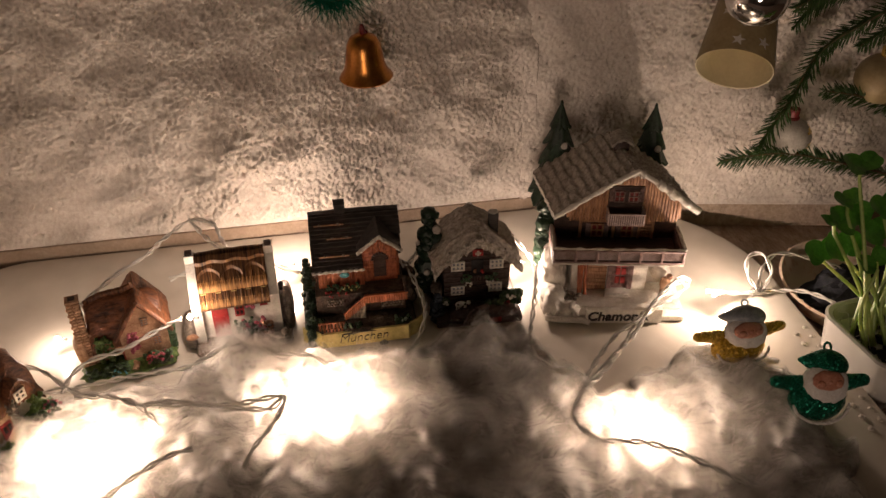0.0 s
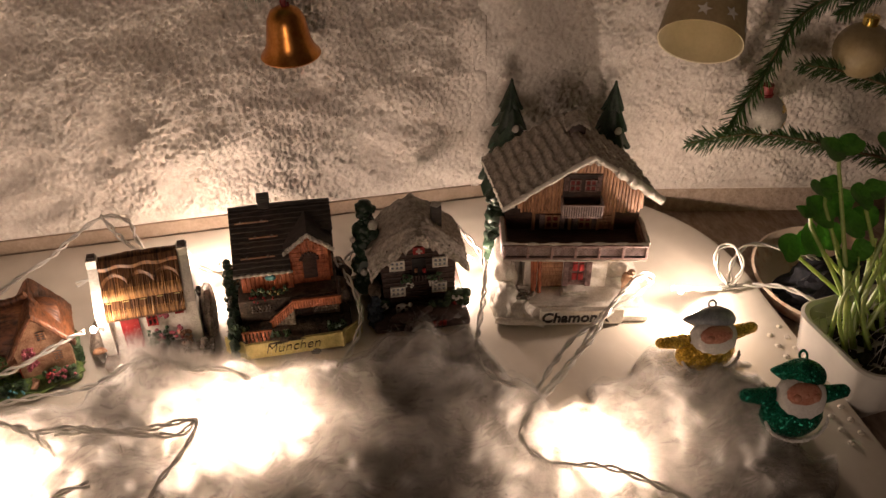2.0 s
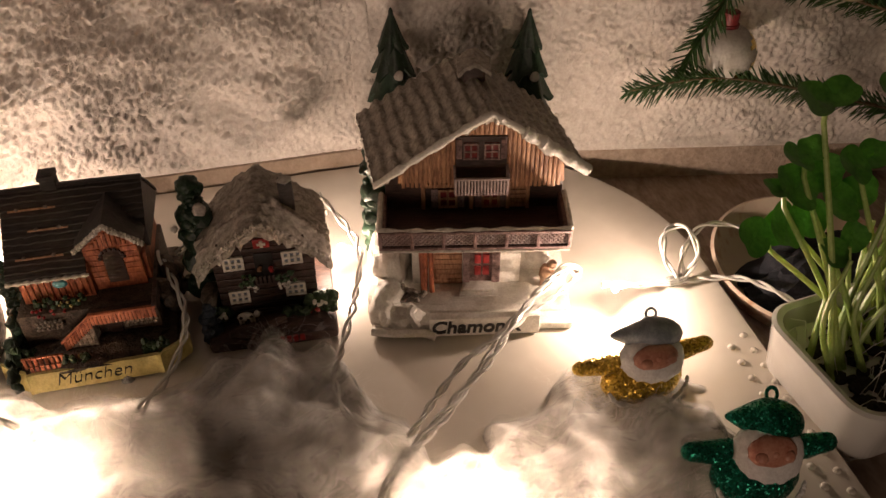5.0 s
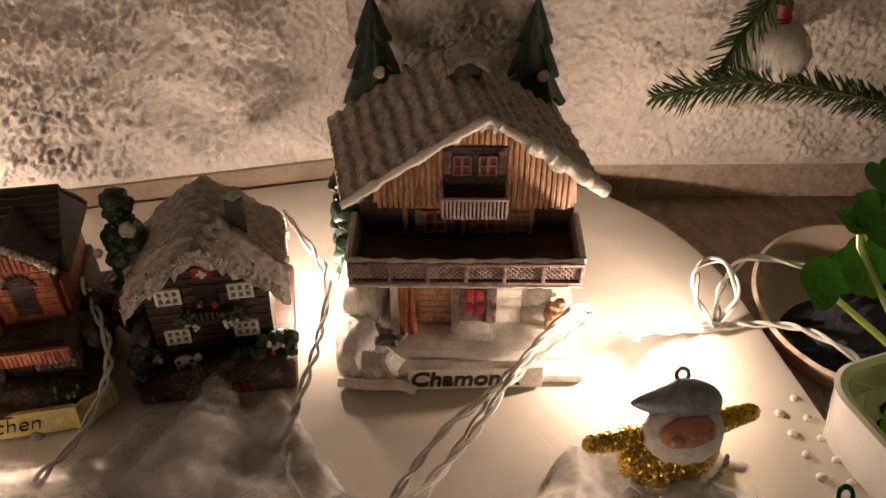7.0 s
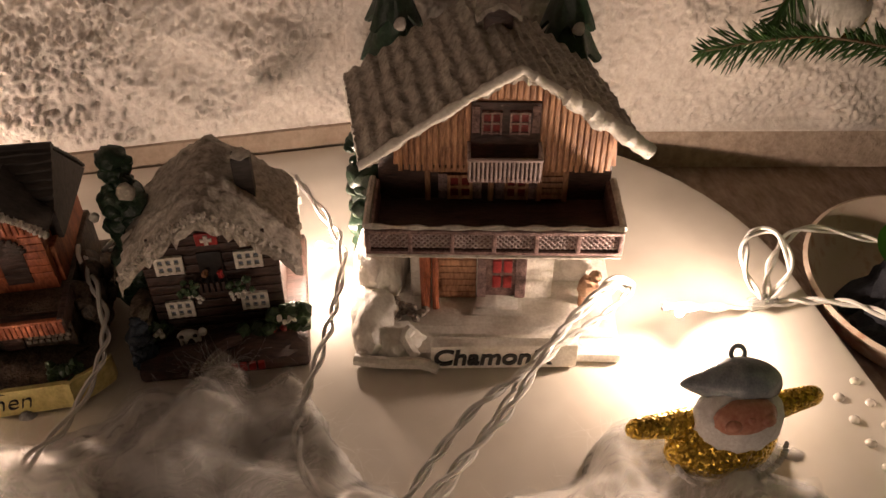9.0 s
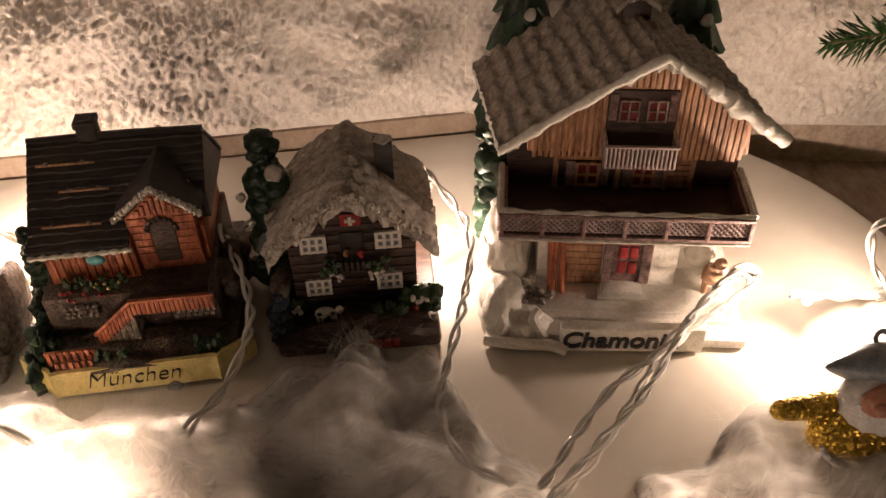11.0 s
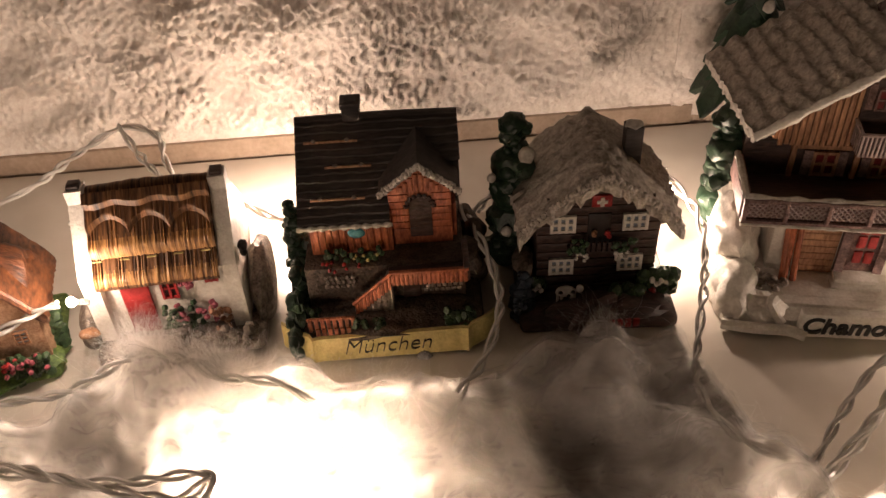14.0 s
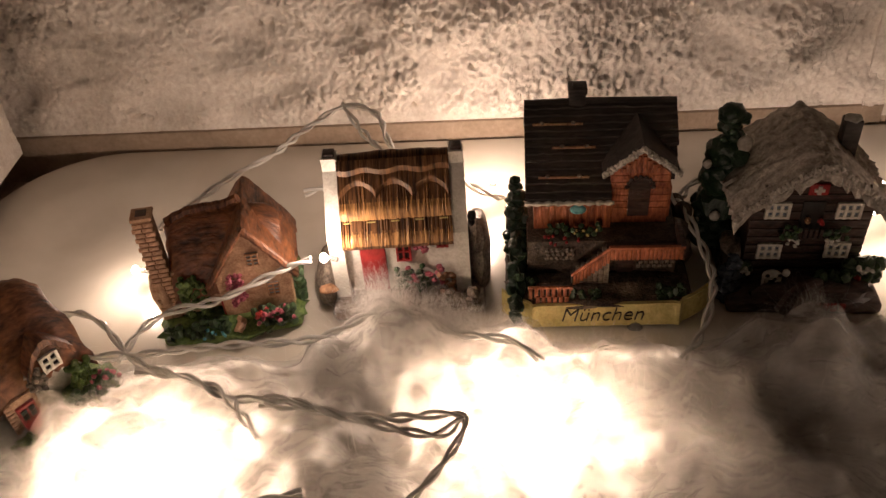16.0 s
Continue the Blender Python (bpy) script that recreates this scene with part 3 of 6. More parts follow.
def fir_shape(bm, x, y, z0, z1, r, tiers=6, seed=0):
    """A moulded fir: overlapping skirts with lobed drooping hems round a stem."""
    rng = random.Random(seed * 7 + 1)
    rod(bm, (x, y, z0), (x, y, z1 - 0.004), r * 0.35, 0.0010, 8)
    count, n, tall = max(4, tiers - 1), 28, z1 - z0
    for k in range(count):
        t = k / count
        low = z0 + tall * (0.04 + 0.90 * t)
        top = min(z1, low + tall * 1.75 / count)
        rr = r * (1 - 0.80 * t)
        lobes, turn = rng.choice((6, 7, 8)), rng.uniform(0, 6.28)
        rings = []
        for s, f in ((0.05, 0.0), (0.35, 0.3), (0.65, 0.62), (0.88, 0.9), (1.0, 1.0), (0.86, 1.02), (0.45, 0.86)):
            ring = []
            for i in range(n):
                a = 2 * math.pi * i / n
                lob = math.cos(lobes * a + turn)
                d = Vector((math.cos(a) * 2.5, math.sin(a) * 2.5, f * 2 + k * 3.1 + seed))
                q = rr * s * (1 + f * (0.19 * lob + 0.20 * noise.noise(d * 1.4)))
                z = top + (low - top) * f - f * f * rr * (0.26 * lob + 0.22 * noise.noise(d * 1.7))
                ring.append(bm.verts.new((x + q * math.cos(a), y + q * math.sin(a), z)))
            rings.append(ring)
        for p, q in zip(rings, rings[1:]):
            for i in range(n):
                j = (i + 1) % n
                bm.faces.new((p[i], p[j], q[j], q[i]))
    blob(bm, (x, y, z1 - 0.002), (0.0012, 0.0012, 0.0032), 0.1, 1.5, 2, seed)
    return bm


def lumpy_column(x, y, z0, z1, r, seed, lean=0.0):
    """A moulded evergreen without branches: knobs piled up into a narrow uneven column."""
    rng = random.Random(seed)
    bm = bmesh.new()
    n = max(5, round((z1 - z0) / (r * 0.62)))
    for k in range(n):
        t = k / (n - 1)
        q = r * (0.95 - 0.50 * t ** 3 + 0.28 * math.sin(k * 2.4 + seed))
        blob(bm, (x + lean * t + rng.uniform(-0.18, 0.18) * r, y + rng.uniform(-0.2, 0.2) * r, z0 + (z1 - z0 - q * 0.6) * t), (q, q * 0.95, q * 0.80), 0.24, 2.2, 3, seed + k)
        for i in range(4):
            a = rng.uniform(0, 6.28)
            blob(bm, (x + lean * t + 0.8 * q * math.cos(a), y + 0.8 * q * math.sin(a), z0 + (z1 - z0 - q) * t + rng.uniform(-0.3, 0.3) * q), (q * 0.42, q * 0.42, q * 0.36), 0.25, 2.0, 2, seed + k + i)
    return bm


def planks(parent, material, x0, x1, y, z_low, z_high, width, depth=0.0008):
    """Upright boards on a face at y, each a part; z_low and z_high give the ends at each x."""
    n = max(1, round((x1 - x0) / width))
    for k in range(n):
        a, b = x0 + (x1 - x0) * k / n, x0 + (x1 - x0) * (k + 1) / n
        g = (b - a) * 0.13
        za, zb = min(z_low(a), z_low(b)), min(z_high(a + g), z_high(b - g))
        if zb - za > 0.0008:
            part("board", boxed(a + g, b - g, y - depth, y + 0.0005, za, zb, 0.00015), material, parent)


def louvre(x0, x1, y, z0, z1, n):
    """One louvred shutter, its slats as a stepped face towards -y."""
    bm = bmesh.new()
    step = (z1 - z0) / n
    edge = [(y + 0.0012, z0)] + [p for k in range(n) for p in ((y, z0 + step * k), (y + 0.0006, z0 + step * (k + 0.75)), (y + 0.0006, z0 + step * (k + 0.98)))] + [(y + 0.0012, z1)]
    prism(bm, edge, x0, x1)
    bm.transform(Matrix(((0, 1, 0, 0), (1, 0, 0, 0), (0, 0, 1, 0), (0, 0, 0, 1))))
    return bm


def boards(parent, material, name, items, bevel=0.0003):
    for b in items:
        part(name, boxed(*b, bevel), material, parent)


# ---- house with the yellow banner ----
def build_banner_house():
    h = thing("model_house", pose(0.0270, 0.4742, 0, 0, 0, -1.5) @ Matrix.Scale(0.955, 4), "painted resin house with black roof and yellow name banner", "model house", "village houses")
    bm = bmesh.new()
    box(bm, -0.0395, 0.0395, -0.0262, 0.052, 0, 0.010, 0.003)
    blob(bm, (0, -0.020, 0.010), (0.036, 0.012, 0.004), 0.35, 3, 3, 1)
    part("base", bm, EARTH, h)
    bm = bmesh.new()
    n = 60
    cols = []
    for i in range(n + 1):
        s = -1 + 2 * i / n
        u = max(0.0, abs(s) - 0.70) / 0.30
        fold = 0.0016 * math.exp(-((abs(s) - 0.70) / 0.035) ** 2)
        y = -0.0328 - fold + (0.0016 if u > 0 else 0) + 0.0075 * u ** 1.6
        dz = 0.0012 * u + 0.6 * fold + 0.0010 * s
        cols.append([bm.verts.new((0.0022 + 0.0432 * s, y + k[0], k[1] + dz)) for k in ((-0.0012, 0.0010), (0.0006, 0.0114), (0.0024, 0.0114), (0.0024, 0.0010))])
    for a, b in zip(cols, cols[1:]):
        for k in range(4):
            bm.faces.new((a[k], b[k], b[(k + 1) % 4], a[(k + 1) % 4]))
    bm.faces.new(cols[0])
    bm.faces.new(cols[-1][::-1])
    banner = part("banner", bm, YELLOW, h, "yellow scroll banner with dark lettering")
    lettering("lettering", "München", 0.0094, pose(0.0006, -0.0336, 0.0068, 80, -1.4, 0), INK, banner, 0.0004, 0.30, bold=-0.00022)
    # storeys
    part("ground_floor", boxed(-0.030, 0.033, -0.013, 0.046, 0.008, 0.030, 0.0008), EARTH, h, "dark stone ground floor")
    bm = boxed(-0.027, 0.0055, -0.004, 0.045, 0.029, 0.0485, 0.0005)
    box(bm, 0.0050, 0.031, 0.003, 0.045, 0.029, 0.046, 0.0005)
    upper = part("upper_wall", bm, ORANGE_WOOD, h)
    planks(upper, ORANGE_WOOD, -0.026, 0.004, -0.0042, lambda x: 0.031, lambda x: 0.0470, 0.0028)
    # main roof
    bm = prism(bmesh.new(), [(-0.0065, 0.0445), (0.0280, 0.0445), (0.0280, 0.0712)], -0.0300, 0.0040)
    prism(bm, [(0.0100, 0.0445), (0.0575, 0.0420), (0.0280, 0.0712), (0.0100, 0.0570)], -0.0300, 0.0330)
    bm.transform(Matrix(((0, 1, 0, 0), (1, 0, 0, 0), (0, 0, 1, 0), (0, 0, 0, 1))))
    tube(bm, spline([(-0.0305, 0.0280, 0.0728), (0.0, 0.0280, 0.0733), (0.0335, 0.0280, 0.0726)], 0.004), 0.0015, 6)
    roof = part("roof", bm, DARK_ROOF, h, "black shingled roof")
    for k in range(13):
        part("shingle_course", courses(bmesh.new(), -0.0305, 0.0335 if k > 6 else 0.0050, -0.0065, 0.0458, 0.0280, 0.0722, 13, 0.0017, 0.0003, 3 + k, [k]), DARK_ROOF, roof)
        part("shingle_course", courses(bmesh.new(), -0.0305, 0.0335, 0.0575, 0.0432, 0.0280, 0.0722, 13, 0.0017, 0.0003, 30 + k, [k]), DARK_ROOF, roof)
    for x0, x1, t in ((-0.027, -0.006, 0.74), (-0.019, -0.001, 0.50), (-0.025, -0.004, 0.20)):
        y, z = -0.0065 + 0.0345 * t, 0.0458 + 0.0264 * t + 0.0022
        bm = tube(bmesh.new(), spline([(x0, y, z), ((x0 + x1) / 2, y - 0.0004, z + 0.0003), (x1, y, z)], 0.003), 0.00055, 5)
        part("roof_stick", bm, CHALET_WOOD, roof)
        bm = bmesh.new()
        for xs in (x0 + 0.004, x1 - 0.004):
            blob(bm, (xs, y, z + 0.0007), (0.0012, 0.0010, 0.0009), 0.3, 2, 1, x0 * 900)
        part("roof_stone", bm, STONE, roof)
    bm = bmesh.new()
    tube(bm, [p + Vector((0, 0, 0.0003 * noise.noise(p * 700))) for p in spline([(-0.0308, -0.0072, 0.0455), (-0.012, -0.0074, 0.0457), (0.0060, -0.0072, 0.0455)], 0.0009)], lambda t: 0.0010 + 0.0003 * math.sin(t * 55), 7)
    part("snow_edge", bm, SNOW_PAINT, roof, "white snow along the eave")
    bm = boxed(-0.0115, -0.0045, 0.026, 0.033, 0.064, 0.0795, 0.0004)
    box(bm, -0.0120, -0.0040, 0.0255, 0.0335, 0.0775, 0.0800, 0.0003)
    chim = part("chimney", bm, DARK_ROOF, h, "square black chimney")
    # black plate on the solid stack, painted shade of the hollow
    part("flue_shade", boxed(-0.0100, -0.0060, 0.0275, 0.0315, 0.0795, 0.0803), INK, chim)
    # front gable
    gx, gw = 0.0185, 0.0122
    bm = prism(bmesh.new(), [(gx - gw, 0.022), (gx + gw, 0.022), (gx + gw, 0.0535), (gx, 0.0645), (gx - gw, 0.0535)], -0.0135, 0.012)
    gab = part("front_gable", bm, ORANGE_WOOD, h, "orange timber gable", m=pose(-0.0016, 0.0130, 0.0014), smooth=False)
    planks(gab, ORANGE_WOOD, gx - gw, gx + gw, -0.0136, lambda x: 0.0545, lambda x: 0.0640 - abs(x - gx) * 0.9, 0.0021)
    boards(gab, ORANGE_WOOD, "board", [(a, b, -0.0141, -0.0130, 0.0335 + k * 0.0033, 0.0366 + k * 0.0033) for k in range(6) for a, b in ((gx - gw, gx - 0.0045), (gx + 0.0045, gx + gw))], 0.0002)
    bm = bmesh.new()
    prism(bm, [(gx + 0.0044 * math.cos(radians(a)), (0.0475 if a <= 180 else 0.0475) + 0.0042 * math.sin(radians(a))) for a in range(0, 181, 20)] + [(gx - 0.0044, 0.0325), (gx + 0.0044, 0.0325)], -0.0142, -0.0125)
    part("door", bm, DARK_WOOD, gab, "dark arched door")
    bm = bmesh.new()
    for k in range(9):
        a = radians(180 * k / 8)
        blob(bm, (gx + 0.0053 * math.cos(a), -0.0147, 0.0478 + 0.0050 * math.sin(a)), (0.0012, 0.0008, 0.0011), 0.3, 2, 1, k)
    part("door_hood", bm, DARK_WOOD, gab)
    for s in (-1, 1):
        bm = bmesh.new()
        for k in range(24):
            t = k / 23
            blob(bm, (gx + s * (0.0002 + 0.0150 * t), -0.0158 + 0.0006 * math.sin(k * 2.9), 0.0674 - 0.0122 * t - 0.0005 * math.sin(k * 1.9) ** 2), (0.0011, 0.0014, 0.0009 + 0.0005 * math.sin(k * 1.3) ** 2), 0.5, 4, 2, k + s)
        part("snow_edge", bm, SNOW_PAINT, gab)
        bm = bmesh.new()
        q = [(gx, 0.0668), (gx + s * 0.0155, 0.0542), (gx + s * 0.0155, 0.0556), (gx, 0.0686)]
        prism(bm, q, -0.0155, 0.018)
        part("gable_roof", bm, DARK_ROOF, gab, smooth=False)
    # balcony, stairs and front garden
    bm = boxed(0.0030, 0.0335, -0.0215, -0.0040, 0.0275, 0.0292, 0.0003)
    balc = part("balcony", bm, DARK_WOOD, h)
    bm = bmesh.new()
    box(bm, 0.0040, 0.0338, -0.0218, -0.0210, 0.0275, 0.0332)
    for k in range(17):
        x = 0.0042 + 0.00174 * k
        box(bm, x, x + 0.0014, -0.0224, -0.0212, 0.0272, 0.0332, 0.00015)
    box(bm, 0.0035, 0.0340, -0.0226, -0.0208, 0.0328, 0.0340, 0.0002)
    part("railing", bm, ORANGE_WOOD, balc)
    rail = part("stair_rail", tube(bmesh.new(), [Vector((0.0045, -0.0221, 0.0335)), Vector((-0.0115, -0.0225, 0.0192))], 0.0008, 6), ORANGE_WOOD, h)
    for k in range(10):
        x, z = 0.0034 - 0.0015 * k, 0.0318 - 0.00135 * k
        part("baluster", boxed(x - 0.0008, x + 0.0006, -0.0226, -0.0214, z - 0.0062, z, 0.00015), ORANGE_WOOD, rail)
    boards(h, STONE, "stair_step", [(0.0018 - 0.0022 * k, 0.0040 - 0.0022 * k, -0.0215, -0.0130, 0.010, 0.0270 - 0.0021 * k) for k in range(7)], 0.0002)
    part("cellar_door", boxed(0.0080, 0.0150, -0.0142, -0.0125, 0.0100, 0.0225, 0.0003), DARK_WOOD, h)
    bm = bmesh.new()
    rng = random.Random(5)
    for i in range(7):
        for k in range(3):
            box(bm, 0.0162 + i * 0.0022 + 0.0008 * (k % 2), 0.0180 + i * 0.0022 + 0.0008 * (k % 2), -0.0150, -0.0128, 0.0165 + k * 0.0022, 0.0184 + k * 0.0022, 0.0003)
    tagged(part("stone_patch", bm, STONE, h), kind="stuff")
    bm = bmesh.new()
    for i in range(6):
        for k in range(3):
            blob(bm, (-0.0215 + 0.0021 * i + 0.0006 * (k % 2), -0.0150, 0.0225 + 0.0021 * k), (0.0012, 0.0009, 0.0011), 0.3, 2, 1, i + k)
    tagged(part("stone_wall", bm, STONE, h), kind="stuff")
    fence = part("fence", boxed(-0.0300, -0.0120, -0.0272, -0.0262, 0.0155, 0.0168, 0.0002), ORANGE_WOOD, h)
    boards(fence, ORANGE_WOOD, "picket", [(-0.0296 + 0.0024 * i, -0.0279 + 0.0024 * i, -0.0278, -0.0268, 0.0105, 0.0172) for i in range(8)], 0.0003)
    boards(fence, ORANGE_WOOD, "picket", [(-0.0266 + 0.0024 * i, -0.0249 + 0.0024 * i, -0.0302, -0.0292, 0.0095, 0.0140) for i in range(6)], 0.0003)
    for nm, mat, count, cx, cy, cz, sx, sz, r in (("flower_box", GREEN, 22, -0.010, -0.0095, 0.0335, 0.011, 0.0025, 0.0014), ("shrub", GREEN, 18, -0.006, -0.028, 0.0125, 0.006, 0.0035, 0.0017), ("flowers", RED, 10, -0.018, -0.0125, 0.0300, 0.010, 0.002, 0.0009),
                                               ("blossoms", YELLOW, 6, -0.006, -0.0115, 0.0330, 0.008, 0.002, 0.0008), ("shrub", GREEN, 26, 0.029, -0.026, 0.0115, 0.006, 0.004, 0.0019), ("shrub", GREEN, 26, -0.031, -0.020, 0.0120, 0.005, 0.005, 0.0020)):
        bm = bmesh.new()
        for k in range(count):
            blob(bm, (cx + rng.uniform(-sx, sx), cy + rng.uniform(-0.0015, 0.0015), cz + rng.uniform(-sz, sz)), (r, r, r), 0.35, 2, 1, k)
        tagged(part(nm, bm, mat, h), kind="stuff")
    bm = bmesh.new()
    blob(bm, (-0.0085, -0.0052, 0.0408), (0.0036, 0.0014, 0.0025), 0.08, 2, 2, 2)
    part("shutter", bm, BLUE, h, "turquoise shutter")
    part("evergreen", lumpy_column(-0.0345, 0.006, 0.006, 0.0500, 0.0042, 2), FIR_PAINT, h)
    bm = bmesh.new()
    for k in range(46):
        t = rng.random()
        blob(bm, (-0.0315 - 0.0040 * t + rng.uniform(-0.002, 0.002), 0.010 - 0.040 * t, 0.030 - 0.020 * t - 0.010 * rng.random()), (0.0032, 0.0040, 0.0034), 0.5, 3, 2, k)
    tagged(part("garden_bank", bm, FIR_PAINT, h), kind="stuff")
    part("parapet", boxed(0.0322, 0.0345, -0.0222, -0.0045, 0.0275, 0.0345, 0.0004), DARK_WOOD, h)
    bm = bmesh.new()
    for k in range(16):
        blob(bm, (0.0375 + rng.uniform(-0.003, 0.003), 0.012 + rng.uniform(-0.014, 0.014), 0.016 + rng.uniform(-0.010, 0.012)), (0.0040, 0.0050, 0.0050), 0.3, 2, 2, k)
    part("hedge", bm, EARTH, h)


build_banner_house()


# ---- dark Swiss-style chalet ----
def build_dark_chalet():
    h = thing("model_chalet", pose(0.1095, 0.486, 0, 0, 0, -3.0), "small dark brown resin chalet with snow-covered roof", "model house", "village houses")
    bm = bmesh.new()
    box(bm, -0.030, 0.030, -0.040, 0.030, 0.0, 0.006, 0.002)
    blob(bm, (0.004, -0.033, 0.006), (0.022, 0.010, 0.005), 0.3, 2, 3, 4)
    part("base", bm, DARK_WOOD, h)
    bm = prism(bmesh.new(), [(-0.0220, 0.004), (0.0220, 0.004), (0.0232, 0.045), (0.0, 0.0598), (-0.0232, 0.045)], -0.0225, 0.018)
    body = part("wall", bm, DARK_WOOD, h, smooth=False)
    for k in range(11):
        z = 0.006 + k * 0.0042
        w = 0.0226 if z < 0.046 else max(0.002, 0.0226 - (z - 0.046) * 1.5)
        part("log", boxed(-w, w, -0.0232, -0.0222, z, z + 0.0036, 0.0003), DARK_WOOD, body)
    roof = part("roof", gable_roof(bmesh.new(), 0.0302, 0.0412, 0.0652, -0.0285, 0.021, 0.0040, 0.0017, 36, 40, 2, 0.28, hip=0.003), ROOF_SNOW, h, "grey-white snow-covered roof")
    bm = bmesh.new()
    rng = random.Random(8)
    for s in (-1, 1):
        for k in range(22):
            t = (k + 0.5) / 22
            blob(bm, (s * 0.0298 * t, -0.0284, 0.0636 - 0.0238 * t ** 1.28), (0.0012, 0.0012, 0.0010 + 0.0016 * rng.random()), 0.5, 4, 2, k)
    part("snow_edge", bm, ROOF_SNOW, roof)
    bm = boxed(0.0105, 0.0170, -0.0065, -0.0005, 0.048, 0.0690, 0.0004)
    chim = part("chimney", bm, DARK_ROOF, h, "dark stone chimney")
    part("snow_cap", blob(bmesh.new(), (0.0138, -0.0035, 0.0690), (0.0036, 0.0033, 0.0010), 0.2, 2, 2, 3), SNOW_PAINT, chim)
    flag = part("flag", boxed(-0.0034, 0.0040, -0.0240, -0.0228, 0.0475, 0.0527, 0.0004), RED, h, "red plaque with a white cross")
    bm = boxed(-0.0016, 0.0022, -0.0246, -0.0239, 0.0494, 0.0507, 0.0001)
    box(bm, -0.0004, 0.0010, -0.0246, -0.0239, 0.0482, 0.0520, 0.0001)
    part("cross", bm, WHITE_PAINT, flag)
    for x, z in ((-0.0135, 0.0408), (0.0130, 0.0408), (-0.0135, 0.0205), (0.0125, 0.0212)):
        window(h, x, -0.0236, z, 0.0082, 0.0064, 3, 2, WHITE_PAINT, PANE, 0.0012)
    part("door", boxed(-0.0042, 0.0042, -0.0240, -0.0225, 0.030, 0.0445, 0.0003), INK, h, "dark balcony door")
    bm = boxed(-0.0115, 0.0120, -0.0282, -0.0225, 0.0290, 0.0302, 0.0003)
    balc = part("balcony", bm, DARK_WOOD, h)
    boards(balc, DARK_WOOD, "baluster", [(-0.0110 + 0.0020 * k, -0.0097 + 0.0020 * k, -0.0284, -0.0276, 0.0300, 0.0345) for k in range(12)], 0.0002)
    for nm, mat, cx, cy, cz, sx, count, r in (("window_box", GREEN, -0.0085, -0.0288, 0.0335, 0.0042, 14, 0.0012), ("window_box", GREEN, 0.0090, -0.0288, 0.0335, 0.0042, 14, 0.0012), ("ornament", CHALET_WOOD, -0.0020, -0.0262, 0.0372, 0.0006, 3, 0.0012), ("ornament", RED, 0.0032, -0.0262, 0.0366, 0.0006, 3, 0.0012),
                                      ("snow_swag", WHITE_PAINT, -0.0070, -0.0292, 0.0285, 0.0030, 9, 0.0009), ("snow_swag", WHITE_PAINT, 0.0075, -0.0292, 0.0285, 0.0030, 9, 0.0009), ("shrub", GREEN, 0.0235, -0.0270, 0.0130, 0.0065, 60, 0.0030), ("shrub", GREEN, 0.0110, -0.0300, 0.0090, 0.0060, 40, 0.0026), ("shrub", GREEN, -0.0235, -0.0250, 0.0110, 0.0040, 22, 0.0024), ("snow_tuft", WHITE_PAINT, 0.0235, -0.0302, 0.0165, 0.0040, 7, 0.0011), ("snow_tuft", WHITE_PAINT, -0.0225, -0.0278, 0.0130, 0.0018, 5, 0.0011), ("flowers", RED, 0.0180, -0.0300, 0.0100, 0.0035, 8, 0.0012)):
        bm = bmesh.new()
        for k in range(count):
            blob(bm, (cx + rng.uniform(-sx, sx), cy + rng.uniform(-0.001, 0.001), cz + rng.uniform(-sx, sx) * 0.6), (r, r, r), 0.35, 2, 1, k)
        tagged(part(nm, bm, mat, h), kind="stuff")
    # a small spotted cow
    bm = blob(bmesh.new(), (-0.0120, -0.0300, 0.0125), (0.0042, 0.0020, 0.0024), 0.12, 2, 2, 1)
    blob(bm, (-0.0068, -0.0305, 0.0140), (0.0016, 0.0013, 0.0018), 0.1, 2, 2, 1)
    for x in (-0.0150, -0.0135, -0.0098, -0.0086):
        rod(bm, (x, -0.030, 0.0060), (x, -0.030, 0.0120), 0.0006, 0.0007, 6)
    cow = part("cow_figure", bm, WHITE_PAINT, h, "white cow with black spots")
    bm = bmesh.new()
    for x, z in ((-0.0142, 0.0135), (-0.0112, 0.0118), (-0.0095, 0.0137)):
        blob(bm, (x, -0.0318, z), (0.0010, 0.0006, 0.0009), 0.3, 2, 1, x * 800)
    part("spot", bm, INK, cow)
    bm = bmesh.new()
    tube(bm, spline([(-0.010, -0.043, 0.004), (-0.006, -0.040, 0.010), (0.000, -0.036, 0.012), (0.006, -0.033, 0.011)], 0.002), lambda t: 0.0030 - 0.0008 * t, 8)
    part("path_wall", bm, DARK_WOOD, h)
    bm = bmesh.new()
    for i in range(5):
        box(bm, -0.0005 + 0.0031 * i, 0.0018 + 0.0031 * i, -0.0432, -0.0420, 0.0050, 0.0085, 0.0002)
    part("name_bar", bm, RED, h, "row of small red bars")
    bm = boxed(-0.0290, -0.0250, -0.0260, -0.0100, 0.004, 0.0200, 0.001)
    blob(bm, (-0.0275, -0.020, 0.0200), (0.004, 0.009, 0.0025), 0.3, 2, 2, 5)
    part("side_wall", bm, STONE, h)
    part("figure", lumpy_column(-0.0285, -0.0300, 0.002, 0.0235, 0.0040, 9), NAVY, h, "small dark blue figure")
    tree = part("fir_tree", lumpy_column(-0.0320, 0.002, 0.006, 0.0710, 0.0082, 5, 0.003), FIR_PAINT, h, "knobbly dark evergreen with snow dabs")
    bm = bmesh.new()
